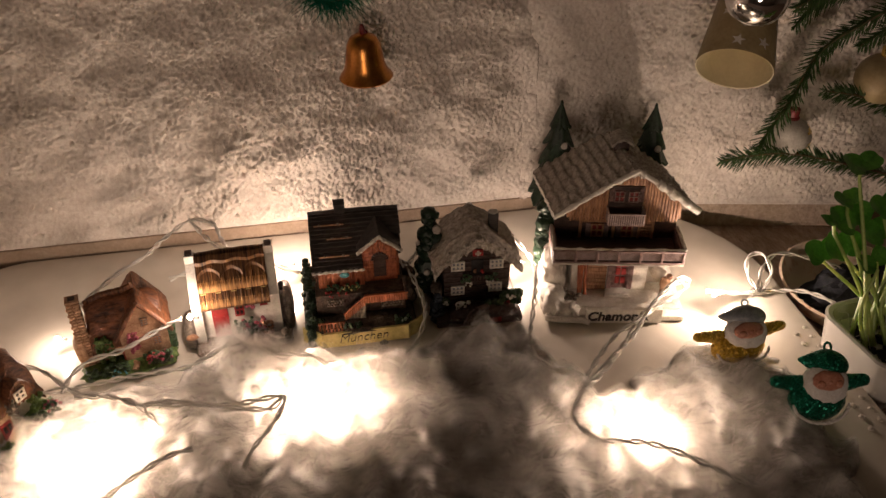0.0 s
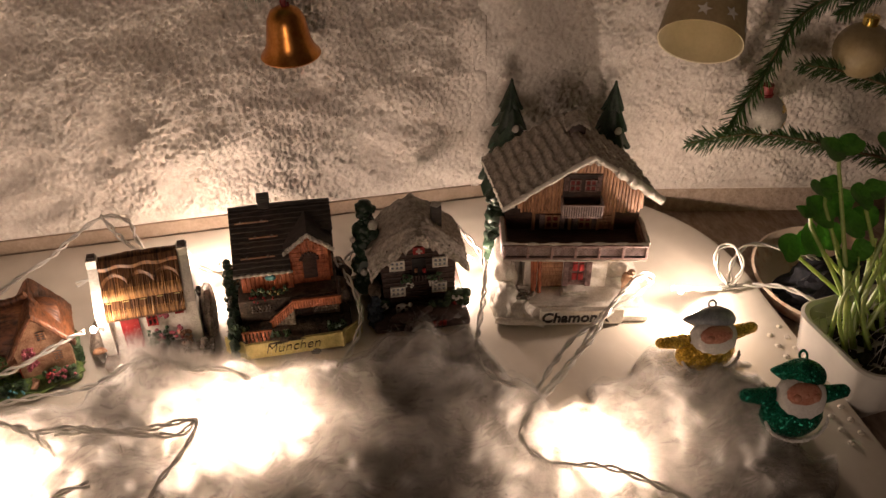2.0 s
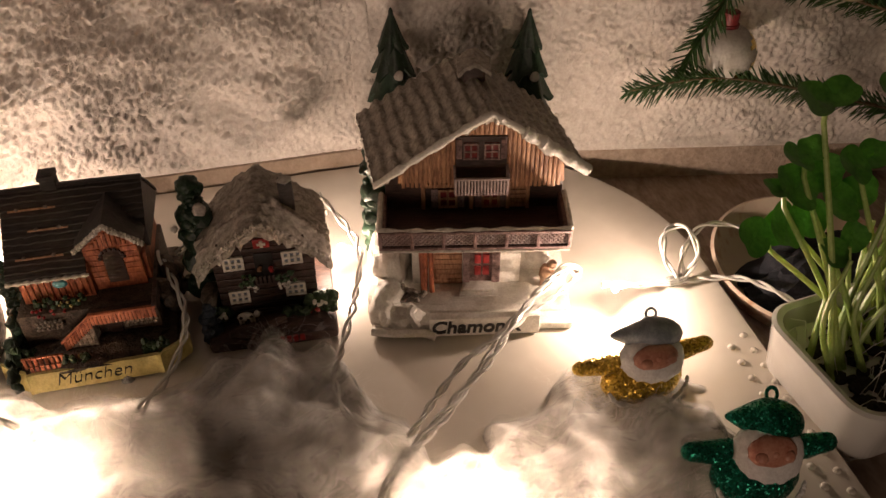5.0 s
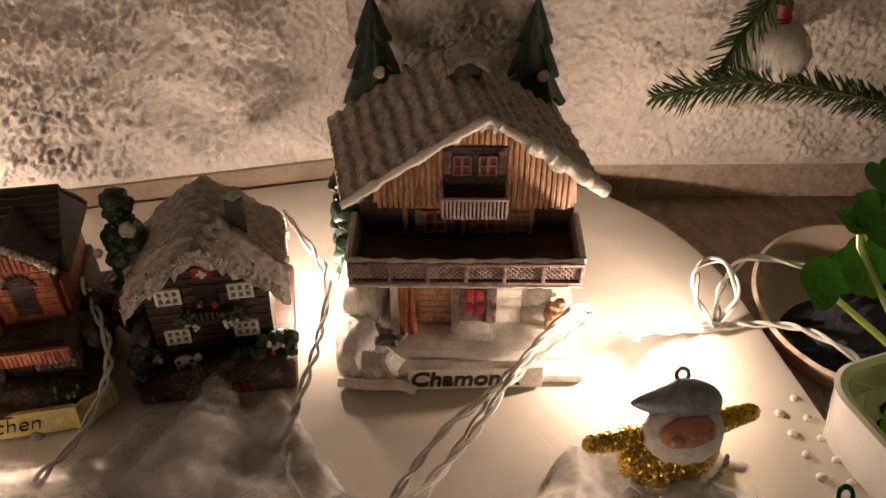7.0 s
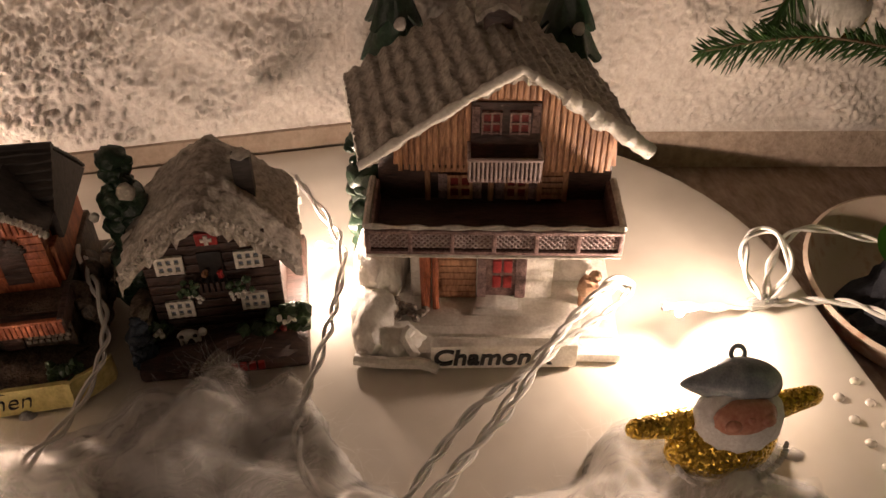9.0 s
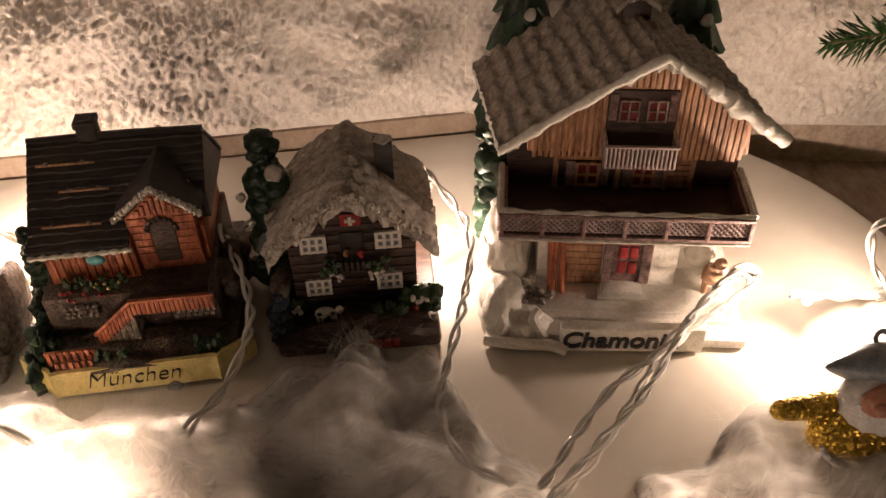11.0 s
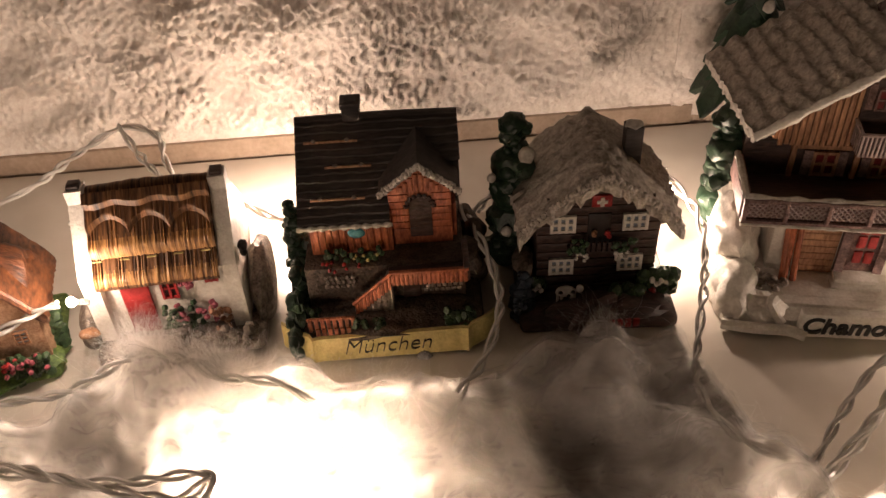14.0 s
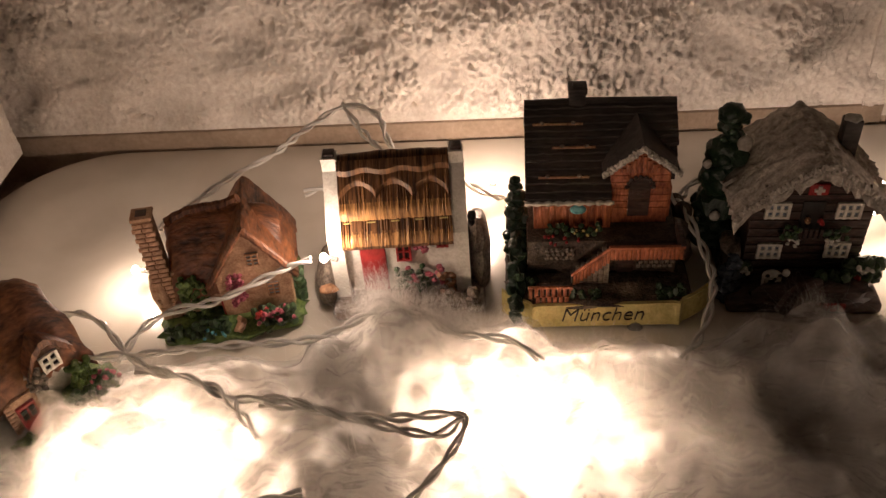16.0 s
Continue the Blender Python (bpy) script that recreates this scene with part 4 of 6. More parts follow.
    for x, y, z, r in ((-0.0255, -0.0065, 0.0600, 0.0032), (-0.0385, -0.0060, 0.0500, 0.0018), (-0.0330, -0.0085, 0.0260, 0.0022)):
        blob(bm, (x, y, z), (r, r * 0.8, r * 1.1), 0.2, 2, 2, z * 900)
    part("snow_dab", bm, SNOW_PAINT, tree)


build_dark_chalet()


# ---- tall Alpine chalet with the lattice balcony ----
def build_tall_chalet():
    h = thing("model_chalet", pose(0.212, 0.469, 0, 0, 0, -12.5), "tall resin Alpine chalet with wooden gable and lattice balcony", "model house", "village houses")
    # white base with name plaque and rocks
    bm = boxed(-0.052, 0.044, -0.037, 0.060, 0.0, 0.005, 0.002)
    box(bm, -0.047, 0.042, -0.029, 0.058, 0.004, 0.0065, 0.001)
    base = part("base", bm, WHITE_PAINT, h, "snow-white moulded base")
    plaque = part("plaque", boxed(-0.0260, 0.0260, -0.0405, -0.0365, 0.0010, 0.0125, 0.0007, pose(0, 0, 0, 0, 0, 2)), WHITE_PAINT, base)
    lettering("lettering", "Chamonix", 0.0101, pose(-0.0030, -0.0408, 0.0070, 86, 0, 2), INK, plaque, 0.0006, 0.15, bold=0.00022)
    for x, y, z, sx, sy, sz in ((-0.046, -0.020, 0.005, 0.009, 0.016, 0.011), (-0.045, 0.004, 0.012, 0.010, 0.020, 0.018), (-0.044, 0.024, 0.014, 0.011, 0.018, 0.022), (-0.038, -0.030, 0.003, 0.011, 0.009, 0.006)):
        part("snow_rock", blob(bmesh.new(), (x, y, z), (sx, sy, sz), 0.20, 1.6, 4, x * 700 + y * 90), WHITE_PAINT, base)
    bm = bmesh.new()
    tube(bm, spline([(-0.052, -0.039, 0.003), (-0.040, -0.041, 0.0035), (-0.028, -0.041, 0.0035), (-0.022, -0.043, 0.003)], 0.003), 0.0022, 7)
    tube(bm, spline([(-0.030, -0.038, 0.0035), (-0.034, -0.033, 0.008), (-0.032, -0.030, 0.010)], 0.003), 0.0022, 7)
    part("snow_edge", bm, WHITE_PAINT, base)
    bm = boxed(-0.0100, 0.0085, -0.0200, -0.0120, 0.0060, 0.0078, 0.0004)
    box(bm, -0.0085, 0.0070, -0.0175, -0.0110, 0.0076, 0.0094, 0.0004)
    box(bm, -0.0320, 0.0300, -0.0250, -0.0100, 0.0055, 0.0068, 0.0005)
    part("step", bm, WHITE_PAINT, base)
    # ground floor
    bm = boxed(-0.0330, 0.0200, -0.0095, 0.050, 0.0060, 0.0343, 0.0006)
    box(bm, 0.0190, 0.0340, 0.000, 0.050, 0.0060, 0.0343, 0.0006)
    part("ground_floor", bm, WHITE_PAINT, h, "white plastered ground floor")
    boards(h, CHALET_WOOD, "panel_board", [(-0.0230, -0.0085, -0.0106, -0.0092, 0.0070 + k * 0.0032, 0.0100 + k * 0.0032) for k in range(9)])
    for x, t in ((-0.0285, 0.3), (-0.0262, -0.2), (-0.0238, 0.1)):
        part("leaning_post", rod(bmesh.new(), (x + t * 0.003, -0.0160, 0.0068), (x, -0.0105, 0.0330), 0.0013, 0.0012, 8), ORANGE_WOOD, h)
    door = part("door", boxed(-0.0080, 0.0100, -0.0112, -0.0092, 0.0080, 0.0350, 0.0004), BALCONY_WOOD, h, "panelled door with red panes")
    for x in (-0.0010, 0.0030):
        for z in (0.0165, 0.0240, 0.0305):
            part("pane", boxed(x - 0.0016, x + 0.0016, -0.0120, -0.0110, z - 0.0028, z + 0.0028, 0.0003), RED, door)
    for x in (-0.0066, 0.0076):
        part("shutter", louvre(x - 0.0016, x + 0.0016, -0.0126, 0.0092, 0.0335, 13), BALCONY_WOOD, door, smooth=False)
    bm = bmesh.new()
    rng = random.Random(12)
    for k in range(22):
        blob(bm, (-0.0330 + rng.uniform(-0.006, 0.006), -0.0190 + rng.uniform(-0.004, 0.003), 0.0085 + rng.uniform(-0.002, 0.003)), (0.0017, 0.0015, 0.0013), 0.4, 2, 1, k)
    tagged(part("firewood", bm, STONE, h), kind="stuff")
    bm = blob(bmesh.new(), (0.0330, -0.0120, 0.0150), (0.0042, 0.0036, 0.0050), 0.2, 2, 2, 1)
    blob(bm, (0.0350, -0.0135, 0.0215), (0.0024, 0.0022, 0.0026), 0.15, 2, 2, 2)
    for x in (0.0310, 0.0350):
        rod(bm, (x, -0.0130, 0.006), (x, -0.0125, 0.014), 0.0012, 0.0014, 8)
    part("animal_figure", bm, TAN_WALL, h, "small tan animal figure")
    part("boulder", blob(bmesh.new(), (0.0285, -0.006, 0.0200), (0.0060, 0.0050, 0.0055), 0.15, 2, 2, 7), WHITE_PAINT, h)
    # upper storey, recessed behind the balcony; its dark paint also stands in for shade
    part("upper_wall", boxed(-0.0455, 0.0410, 0.0135, 0.050, 0.0350, 0.0640, 0.0006), DARK_WOOD, h)
    for x, w in ((-0.0150, 0.0150), (0.0060, 0.0140)):
        win = window(h, x, 0.0128, 0.0428, w * 0.55, 0.0098, 2, 2, CHALET_WOOD, DARK_RED, 0.0012)
        for s in (-1, 1):
            part("shutter", louvre(x + s * w * 0.42 - 0.0018, x + s * w * 0.42 + 0.0018, 0.0112, 0.0378, 0.0486, 7), BALCONY_WOOD, win, smooth=False)
    bm = bmesh.new()
    box(bm, -0.0270, 0.0240, 0.0118, 0.0138, 0.0492, 0.0512, 0.0003)
    for k in range(6):
        box(bm, 0.0150, 0.0240, 0.0118, 0.0136, 0.0372 + k * 0.0027, 0.0394 + k * 0.0027, 0.0003)
    for x in (-0.0270, -0.0035, 0.0145, 0.0240):
        box(bm, x - 0.0010, x + 0.0010, 0.0114, 0.0136, 0.0365, 0.0545, 0.0002)
    part("timber_frame", bm, CHALET_WOOD, h)
    # the balcony; the deck's dark brown paint is deepened for the roof's shade
    bm = boxed(-0.0475, 0.0420, -0.0165, 0.0145, 0.0335, 0.0360, 0.0005)
    balc = part("balcony", bm, DARK_WOOD, h, "deep balcony with lattice railing, roof shade painted into its dark deck")
    xs = [-0.0470 + 0.0885 * k / 6 for k in range(7)]
    for a, b in zip(xs, xs[1:]):
        bm = bmesh.new()
        n = 7
        for k in range(-3, n + 1):
            for s in (-1, 1):
                x0 = a + (b - a) * k / n
                x1 = x0 + s * 0.0062
                if s < 0:
                    x0, x1 = x0 + 0.0062, x0
                p, q = [x0, 0.0368], [x1, 0.0432]
                for e, f in ((p, q), (q, p)):
                    if e[0] < a or e[0] > b:
                        lim = a if e[0] < a else b
                        t = (lim - f[0]) / (e[0] - f[0]) if e[0] != f[0] else 0
                        e[0], e[1] = lim, f[1] + (e[1] - f[1]) * t
                if a - 1e-6 <= p[0] <= b + 1e-6 and a - 1e-6 <= q[0] <= b + 1e-6 and abs(p[0] - q[0]) > 0.0008:
                    rod(bm, (p[0], -0.0162, p[1]), (q[0], -0.0162, q[1]), 0.00036, None, 4)
        part("lattice", bm, LATTICE, balc)
        part("lattice_back", boxed(a, b, -0.0157, -0.0150, 0.0362, 0.0436), BALCONY_WOOD, balc)
    for x in xs:
        part("post", boxed(x - 0.0008, x + 0.0008, -0.0174, -0.0150, 0.0345, 0.0448, 0.0002), BALCONY_WOOD, balc)
    for y0, y1, z in ((-0.0178, -0.0146, 0.0440), (-0.0174, -0.0150, 0.0345)):
        bm = boxed(-0.0480, 0.0422, y0, y1, z, z + 0.0014, 0.0003)
        part("rail", bm, BALCONY_WOOD, balc)
    for x in (-0.0468, 0.0411):
        bm = boxed(x - 0.0019, x + 0.0019, -0.0150, 0.0140, 0.0350, 0.0448, 0.0007)
        part("side_rail", bm, BALCONY_WOOD, balc)
    bm = bmesh.new()
    tube(bm, [p + Vector((0, 0, 0.0004 * noise.noise(p * 400))) for p in spline([(-0.0478, -0.0160, 0.0458), (-0.02, -0.0163, 0.0457), (0.01, -0.0161, 0.0459), (0.0420, -0.0160, 0.0457)], 0.0018)], lambda t: 0.0009 + 0.0004 * math.sin(t * 40), 6)
    for x in (-0.0474, 0.0418):
        tube(bm, [p + Vector((0, 0, 0.0004 * noise.noise(p * 400))) for p in spline([(x, -0.0160, 0.0458), (x, 0.0, 0.0462), (x, 0.0130, 0.0455)], 0.002)], 0.0014, 6)
    tube(bm, [p + Vector((0, 0, 0.0004 * noise.noise(p * 300))) for p in spline([(-0.0478, -0.0168, 0.0338), (0.0, -0.0170, 0.0336), (0.0420, -0.0168, 0.0338)], 0.002)], 0.0008, 6)
    part("snow_edge", bm, SNOW_PAINT, balc, "snow on the railing")
    # gable
    bm = prism(bmesh.new(), [(-0.0385, 0.0600), (0.0395, 0.0600), (0.0385, 0.0725), (0.0035, 0.0998), (-0.0375, 0.0725)], 0.0015, 0.018)
    gab = part("gable", bm, CHALET_WOOD, h, "light wooden gable", smooth=False)
    low, high = (lambda x: 0.0585 + 0.0006 * math.sin(x * 900)), (lambda x: 0.0995 - abs(x - 0.0035) * (0.66 if x < 0.0035 else 0.70))
    planks(gab, CHALET_WOOD, -0.0370, -0.0115, 0.0012, low, high, 0.0022, 0.0010)
    planks(gab, CHALET_WOOD, 0.0120, 0.0375, 0.0012, low, high, 0.0022, 0.0010)
    planks(gab, CHALET_WOOD, -0.0115, 0.0120, 0.0012, lambda x: 0.0868, high, 0.0022, 0.0010)
    # no depth cut here: the doorway's shade is in the slab's dark colour
    part("recess", boxed(-0.0115, 0.0120, 0.0003, 0.0020, 0.0600, 0.0860, 0.0003), DARK_WOOD, gab, "flat dark slab for the shaded upper doorway")
    for x in (-0.0045, 0.0050):
        window(gab, x, -0.0002, 0.0790, 0.0062, 0.0078, 2, 2, BALCONY_WOOD, DARK_RED, 0.0007)
    for x in (-0.0098, 0.0103):
        part("shutter", louvre(x - 0.0013, x + 0.0013, -0.0014, 0.0752, 0.0850, 7), BALCONY_WOOD, gab, smooth=False)
    bm = boxed(-0.0120, 0.0122, -0.0105, 0.0010, 0.0610, 0.0624, 0.0003)
    small = part("small_balcony", bm, BALCONY_WOOD, h)
    boards(small, LATTICE, "baluster", [(-0.0121 + 0.00147 * k, -0.0113 + 0.00147 * k, -0.0108, -0.0101, 0.0615, 0.0700) for k in range(17)], 0.0001)
    part("railing", boxed(-0.0124, 0.0126, -0.0111, -0.0098, 0.0698, 0.0708, 0.0002), LATTICE, small)
    for x in (-0.0120, 0.0122):
        boards(small, LATTICE, "baluster", [(x - 0.0004, x + 0.0004, -0.0095 + 0.002 * k, -0.0088 + 0.002 * k, 0.0615, 0.0700) for k in range(5)], 0.0001)
        part("side_rail", boxed(x - 0.0006, x + 0.0006, -0.0108, 0.0008, 0.0698, 0.0708, 0.0002), LATTICE, small)
    part("railing_back", boxed(-0.0120, 0.0122, -0.0099, -0.0094, 0.0618, 0.0698), DARK_WOOD, small)
    # roof
    bm = gable_roof(bmesh.new(), 0.0485, 0.0700, 0.1015, -0.0125, 0.047, 0.0034, 0.0009, 110, 40, 9, 0.08, 0.00115, 9)
    for v in bm.verts:
        q = v.co.x / 0.0485
        front = min(1.0, max(0.0, (0.047 - v.co.y) / 0.0595))
        v.co.x -= 0.20 * (v.co.y + 0.0125) - 0.004 * (1 - abs(q))
        v.co.y += front * (0.0035 * (1 - abs(q)) + 0.0065 * max(0, q))
        v.co.z += 0.003 * (1 - abs(q)) + 0.0025 * max(0, q)
    roof = part("roof", bm, ROOF_SNOW, h, "grey snow-dusted furrowed roof")
    verge = []
    for k in range(91):
        s = -1 + 2 * k / 90
        verge.append(Vector((0.0485 * s + 0.004 * (1 - abs(s)), -0.0128 + 0.0035 * (1 - abs(s)) + 0.0065 * max(0, s) + 0.0005 * noise.noise(Vector((k * 0.4, 1, 0))), 0.1005 + 0.003 * (1 - abs(s)) - (0.0290 if s > 0 else 0.0315) * abs(s) ** 1.08 - 0.0020 * (s > 0) * max(0, noise.noise(Vector((k * 0.26, 5, 0)))))))
    bm = tube(bmesh.new(), verge, lambda t: 0.0011 + 0.0009 * max(-0.4, noise.noise(Vector((t * 16, 2, 0)))) + 0.0014 * max(0, noise.noise(Vector((t * 47, 4, 0)))) + (0.0017 if t > 0.66 else 0.0004), 10)
    part("snow_edge", bm, WHITE_PAINT, roof, "white snow along the verge")
    bm = boxed(-0.0075, 0.0025, 0.0230, 0.0340, 0.0900, 0.1085, 0.0008)
    chim = part("chimney", bm, DARK_WOOD, h, "dark wooden roof turret with snowy cap")
    part("snow_cap", gable_roof(bmesh.new(), 0.0076, 0.1035, 0.1085, 0.0205, 0.0360, 0.0022, 0.0006, 8, 8, 4, 0.3), ROOF_SNOW, chim, m=pose(-0.0025, 0, 0.0030))
    for x, y, z0, z1, r, s in ((-0.0412, 0.064, 0.040, 0.1175, 0.0190, 1), (0.0258, 0.063, 0.040, 0.1165, 0.0185, 4)):
        tree = part("fir_tree", fir_shape(bmesh.new(), x, y, z0, z1, r, 6, s), FIR_PAINT, h, "glossy dark green fir")
        part("trunk", rod(bmesh.new(), (x, y, 0.004), (x, y, 0.060), 0.004, 0.003, 10), DARK_WOOD, tree)
        part("snow_dab", blob(bmesh.new(), (x + 0.003, y - 0.0105, z1 - 0.030), (0.0024, 0.0016, 0.0028), 0.2, 2, 2, 3), SNOW_PAINT, tree)
    bm = lumpy_column(-0.0500, 0.020, 0.010, 0.066, 0.0074, 3, -0.001)
    part("fir_bush", bm, FIR_PAINT, h)


build_tall_chalet()


# ---- white cottage with golden thatch ----
def build_white_cottage():
    h = thing("model_cottage", pose(-0.0545, 0.4790, 0, 0, 0, 3.0), "white resin cottage with golden thatch and two chimneys", "model house", "village houses")
    bm = boxed(-0.030, 0.034, -0.030, 0.026, 0.0, 0.006, 0.003)
    rng = random.Random(21)
    for k in range(34):
        blob(bm, (rng.uniform(-0.004, 0.030), -0.028 + rng.uniform(-0.004, 0.004), 0.006 + rng.uniform(-0.002, 0.005)), (0.0026, 0.0022, 0.0022), 0.3, 2, 1, k)
    part("base", bm, STONE, h, "grey pebble base")
    bm = prism(bmesh.new(), [(-0.0225, 0.004), (0.0225, 0.004), (0.0225, 0.040), (-0.0225, 0.040)], -0.0165, 0.018)
    part("wall", bm, WHITE_PAINT, h, smooth=False)
    for s in (-1, 1):
        x0, x1 = s * 0.0222, s * 0.0282
        bm = bmesh.new()
        v = [(y, z) for y, z in ((-0.0205, 0.002), (0.0215, 0.002), (0.0215, 0.037), (0.0035, 0.0585), (0.0035, 0.0640), (-0.0035, 0.0640), (-0.0035, 0.0585), (-0.0205, 0.037))]
        a, b = [bm.verts.new((x0, y, z)) for y, z in v], [bm.verts.new((x1, y, z)) for y, z in v]
        bm.faces.new(a)
        bm.faces.new(b[::-1])
        for i in range(len(v)):
            j = (i + 1) % len(v)
            bm.faces.new((a[i], b[i], b[j], a[j]))
        end = part("gable_wall", bm, WHITE_PAINT, h, "thick white gable wall with chimney", smooth=False)
        part("chimney_pot", boxed(s * 0.0252 - 0.0022, s * 0.0252 + 0.0022, -0.0024, 0.0024, 0.0625, 0.0655, 0.0003), DARK_WOOD, end)
    # thatch: a slope with strands and an upper layer cut in arcs
    def slope(y0, z0, y1, z1, lift, cut, sgn, seed, end=1.0, hem=0.16):
        bm = bmesh.new()
        nx, nt = 110, 14
        top, low = [], []
        for i in range(nx + 1):
            x = -0.0222 + 0.0444 * i / nx
            start = cut(x)
            g = 0.0008 * noise.noise(Vector((x * 2600, seed, 0))) + 0.0004 * noise.noise(Vector((x * 900, seed, 4)))
            a, b = [], []
            for j in range(nt + 1):
                t = start + (end - start) * j / nt
                y, z = y0 + (y1 - y0) * t, z0 + (z1 - z0) * t
                roll = lift * min(1, (t - start) * 9 + 0.35)
                a.append(bm.verts.new((x, sgn * (y - roll * 0.5), z + roll + g * (1.4 - t))))
                b.append(bm.verts.new((x, sgn * y, z - 0.001)))
            top.append(a)
            low.append(b)
        for i in range(nx):
            for j in range(nt):
                f = bm.faces.new((top[i][j], top[i + 1][j], top[i + 1][j + 1], top[i][j + 1]))
                # gold dry-brushed hem; brown beyond it and on end faces also carries overlap shade
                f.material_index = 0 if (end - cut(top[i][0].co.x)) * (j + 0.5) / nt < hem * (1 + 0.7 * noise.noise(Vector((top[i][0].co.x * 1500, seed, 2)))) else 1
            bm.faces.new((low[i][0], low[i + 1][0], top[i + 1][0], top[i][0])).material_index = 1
        return bm
    arcs_up = lambda x: 0.50 + 0.19 * abs(math.sin((x + 0.0215) / 0.0143 * math.pi)) ** 0.7
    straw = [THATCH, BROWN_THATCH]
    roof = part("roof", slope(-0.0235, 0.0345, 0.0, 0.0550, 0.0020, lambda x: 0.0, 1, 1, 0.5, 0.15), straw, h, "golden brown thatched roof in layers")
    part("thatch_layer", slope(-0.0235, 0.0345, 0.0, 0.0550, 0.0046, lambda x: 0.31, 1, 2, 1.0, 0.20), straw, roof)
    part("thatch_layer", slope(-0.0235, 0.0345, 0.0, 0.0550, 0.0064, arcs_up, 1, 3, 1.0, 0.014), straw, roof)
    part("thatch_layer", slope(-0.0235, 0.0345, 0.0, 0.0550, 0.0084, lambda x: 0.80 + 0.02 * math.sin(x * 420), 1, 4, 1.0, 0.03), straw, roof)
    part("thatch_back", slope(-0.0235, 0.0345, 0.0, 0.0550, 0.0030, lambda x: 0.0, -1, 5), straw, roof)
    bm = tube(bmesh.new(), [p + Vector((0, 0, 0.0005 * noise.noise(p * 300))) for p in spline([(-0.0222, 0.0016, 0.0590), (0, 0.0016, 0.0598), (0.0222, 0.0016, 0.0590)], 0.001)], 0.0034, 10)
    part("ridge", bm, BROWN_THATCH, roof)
    for k in range(5):
        x = -0.0190 + 0.0095 * k
        part("thatch_peg", rod(bmesh.new(), (x - 0.0017, -0.0202, 0.0446), (x + 0.0017, -0.0202, 0.0446), 0.00035, None, 5), YELLOW, roof)
    # front
    part("door", boxed(-0.0165, -0.0060, -0.0178, -0.0160, 0.006, 0.0330, 0.0006), RED, h, "red front door")
    for x, z, w, hh in ((0.0015, 0.0270, 0.0052, 0.0090), (0.0175, 0.0310, 0.0040, 0.0050)):
        window(h, x, -0.0172, z, w, hh, 2, 2, RED, INK, 0.0009)
    for nm, mat, cx, cz, sx, sz, count in (("climber", PINK, 0.0085, 0.0325, 0.0035, 0.0025, 14), ("shrub", GREEN, 0.0040, 0.0130, 0.0070, 0.0055, 46), ("blossoms", PINK, 0.0100, 0.0150, 0.0080, 0.0040, 14), ("hay", CHALET_WOOD, 0.0180, 0.0130, 0.0035, 0.0050, 16)):
        bm = bmesh.new()
        for k in range(count):
            blob(bm, (cx + rng.uniform(-sx, sx), -0.0205 + rng.uniform(-0.003, 0.0025), cz + rng.uniform(-sz, sz)), (0.0014, 0.0013, 0.0013), 0.4, 2, 1, k)
        tagged(part(nm, bm, mat, h), kind="stuff")
    part("hedge", blob(bmesh.new(), (0.0325, 0.001, 0.010), (0.0052, 0.0200, 0.0165), 0.14, 2.0, 3, 3), STONE, h, "dark rounded hedge")
    part("hedge", blob(bmesh.new(), (-0.0322, -0.006, 0.007), (0.0055, 0.0170, 0.0110), 0.14, 2.0, 3, 8), STONE, h)
    part("lantern", blob(blob(bmesh.new(), (0.0300, -0.010, 0.0370), (0.0019, 0.0020, 0.0024), 0.2, 2, 2, 3), (0.0298, -0.010, 0.0335), (0.0014, 0.0014, 0.0020), 0.2, 2, 2, 4), DARK_ROOF, h)
    part("flower_tub", blob(bmesh.new(), (-0.0310, -0.0225, 0.0130), (0.0042, 0.0030, 0.0016), 0.3, 3, 2, 4), CHALET_WOOD, h)


build_white_cottage()


# ---- brown cottages ----
def thatch_gable(half, z_eave, z_ridge, y0, y1, thick, seed, curve=-0.15):
    return gable_roof(bmesh.new(), half, z_eave, z_ridge, y0, y1, thick, 0.0007, 24, 26, seed, curve)


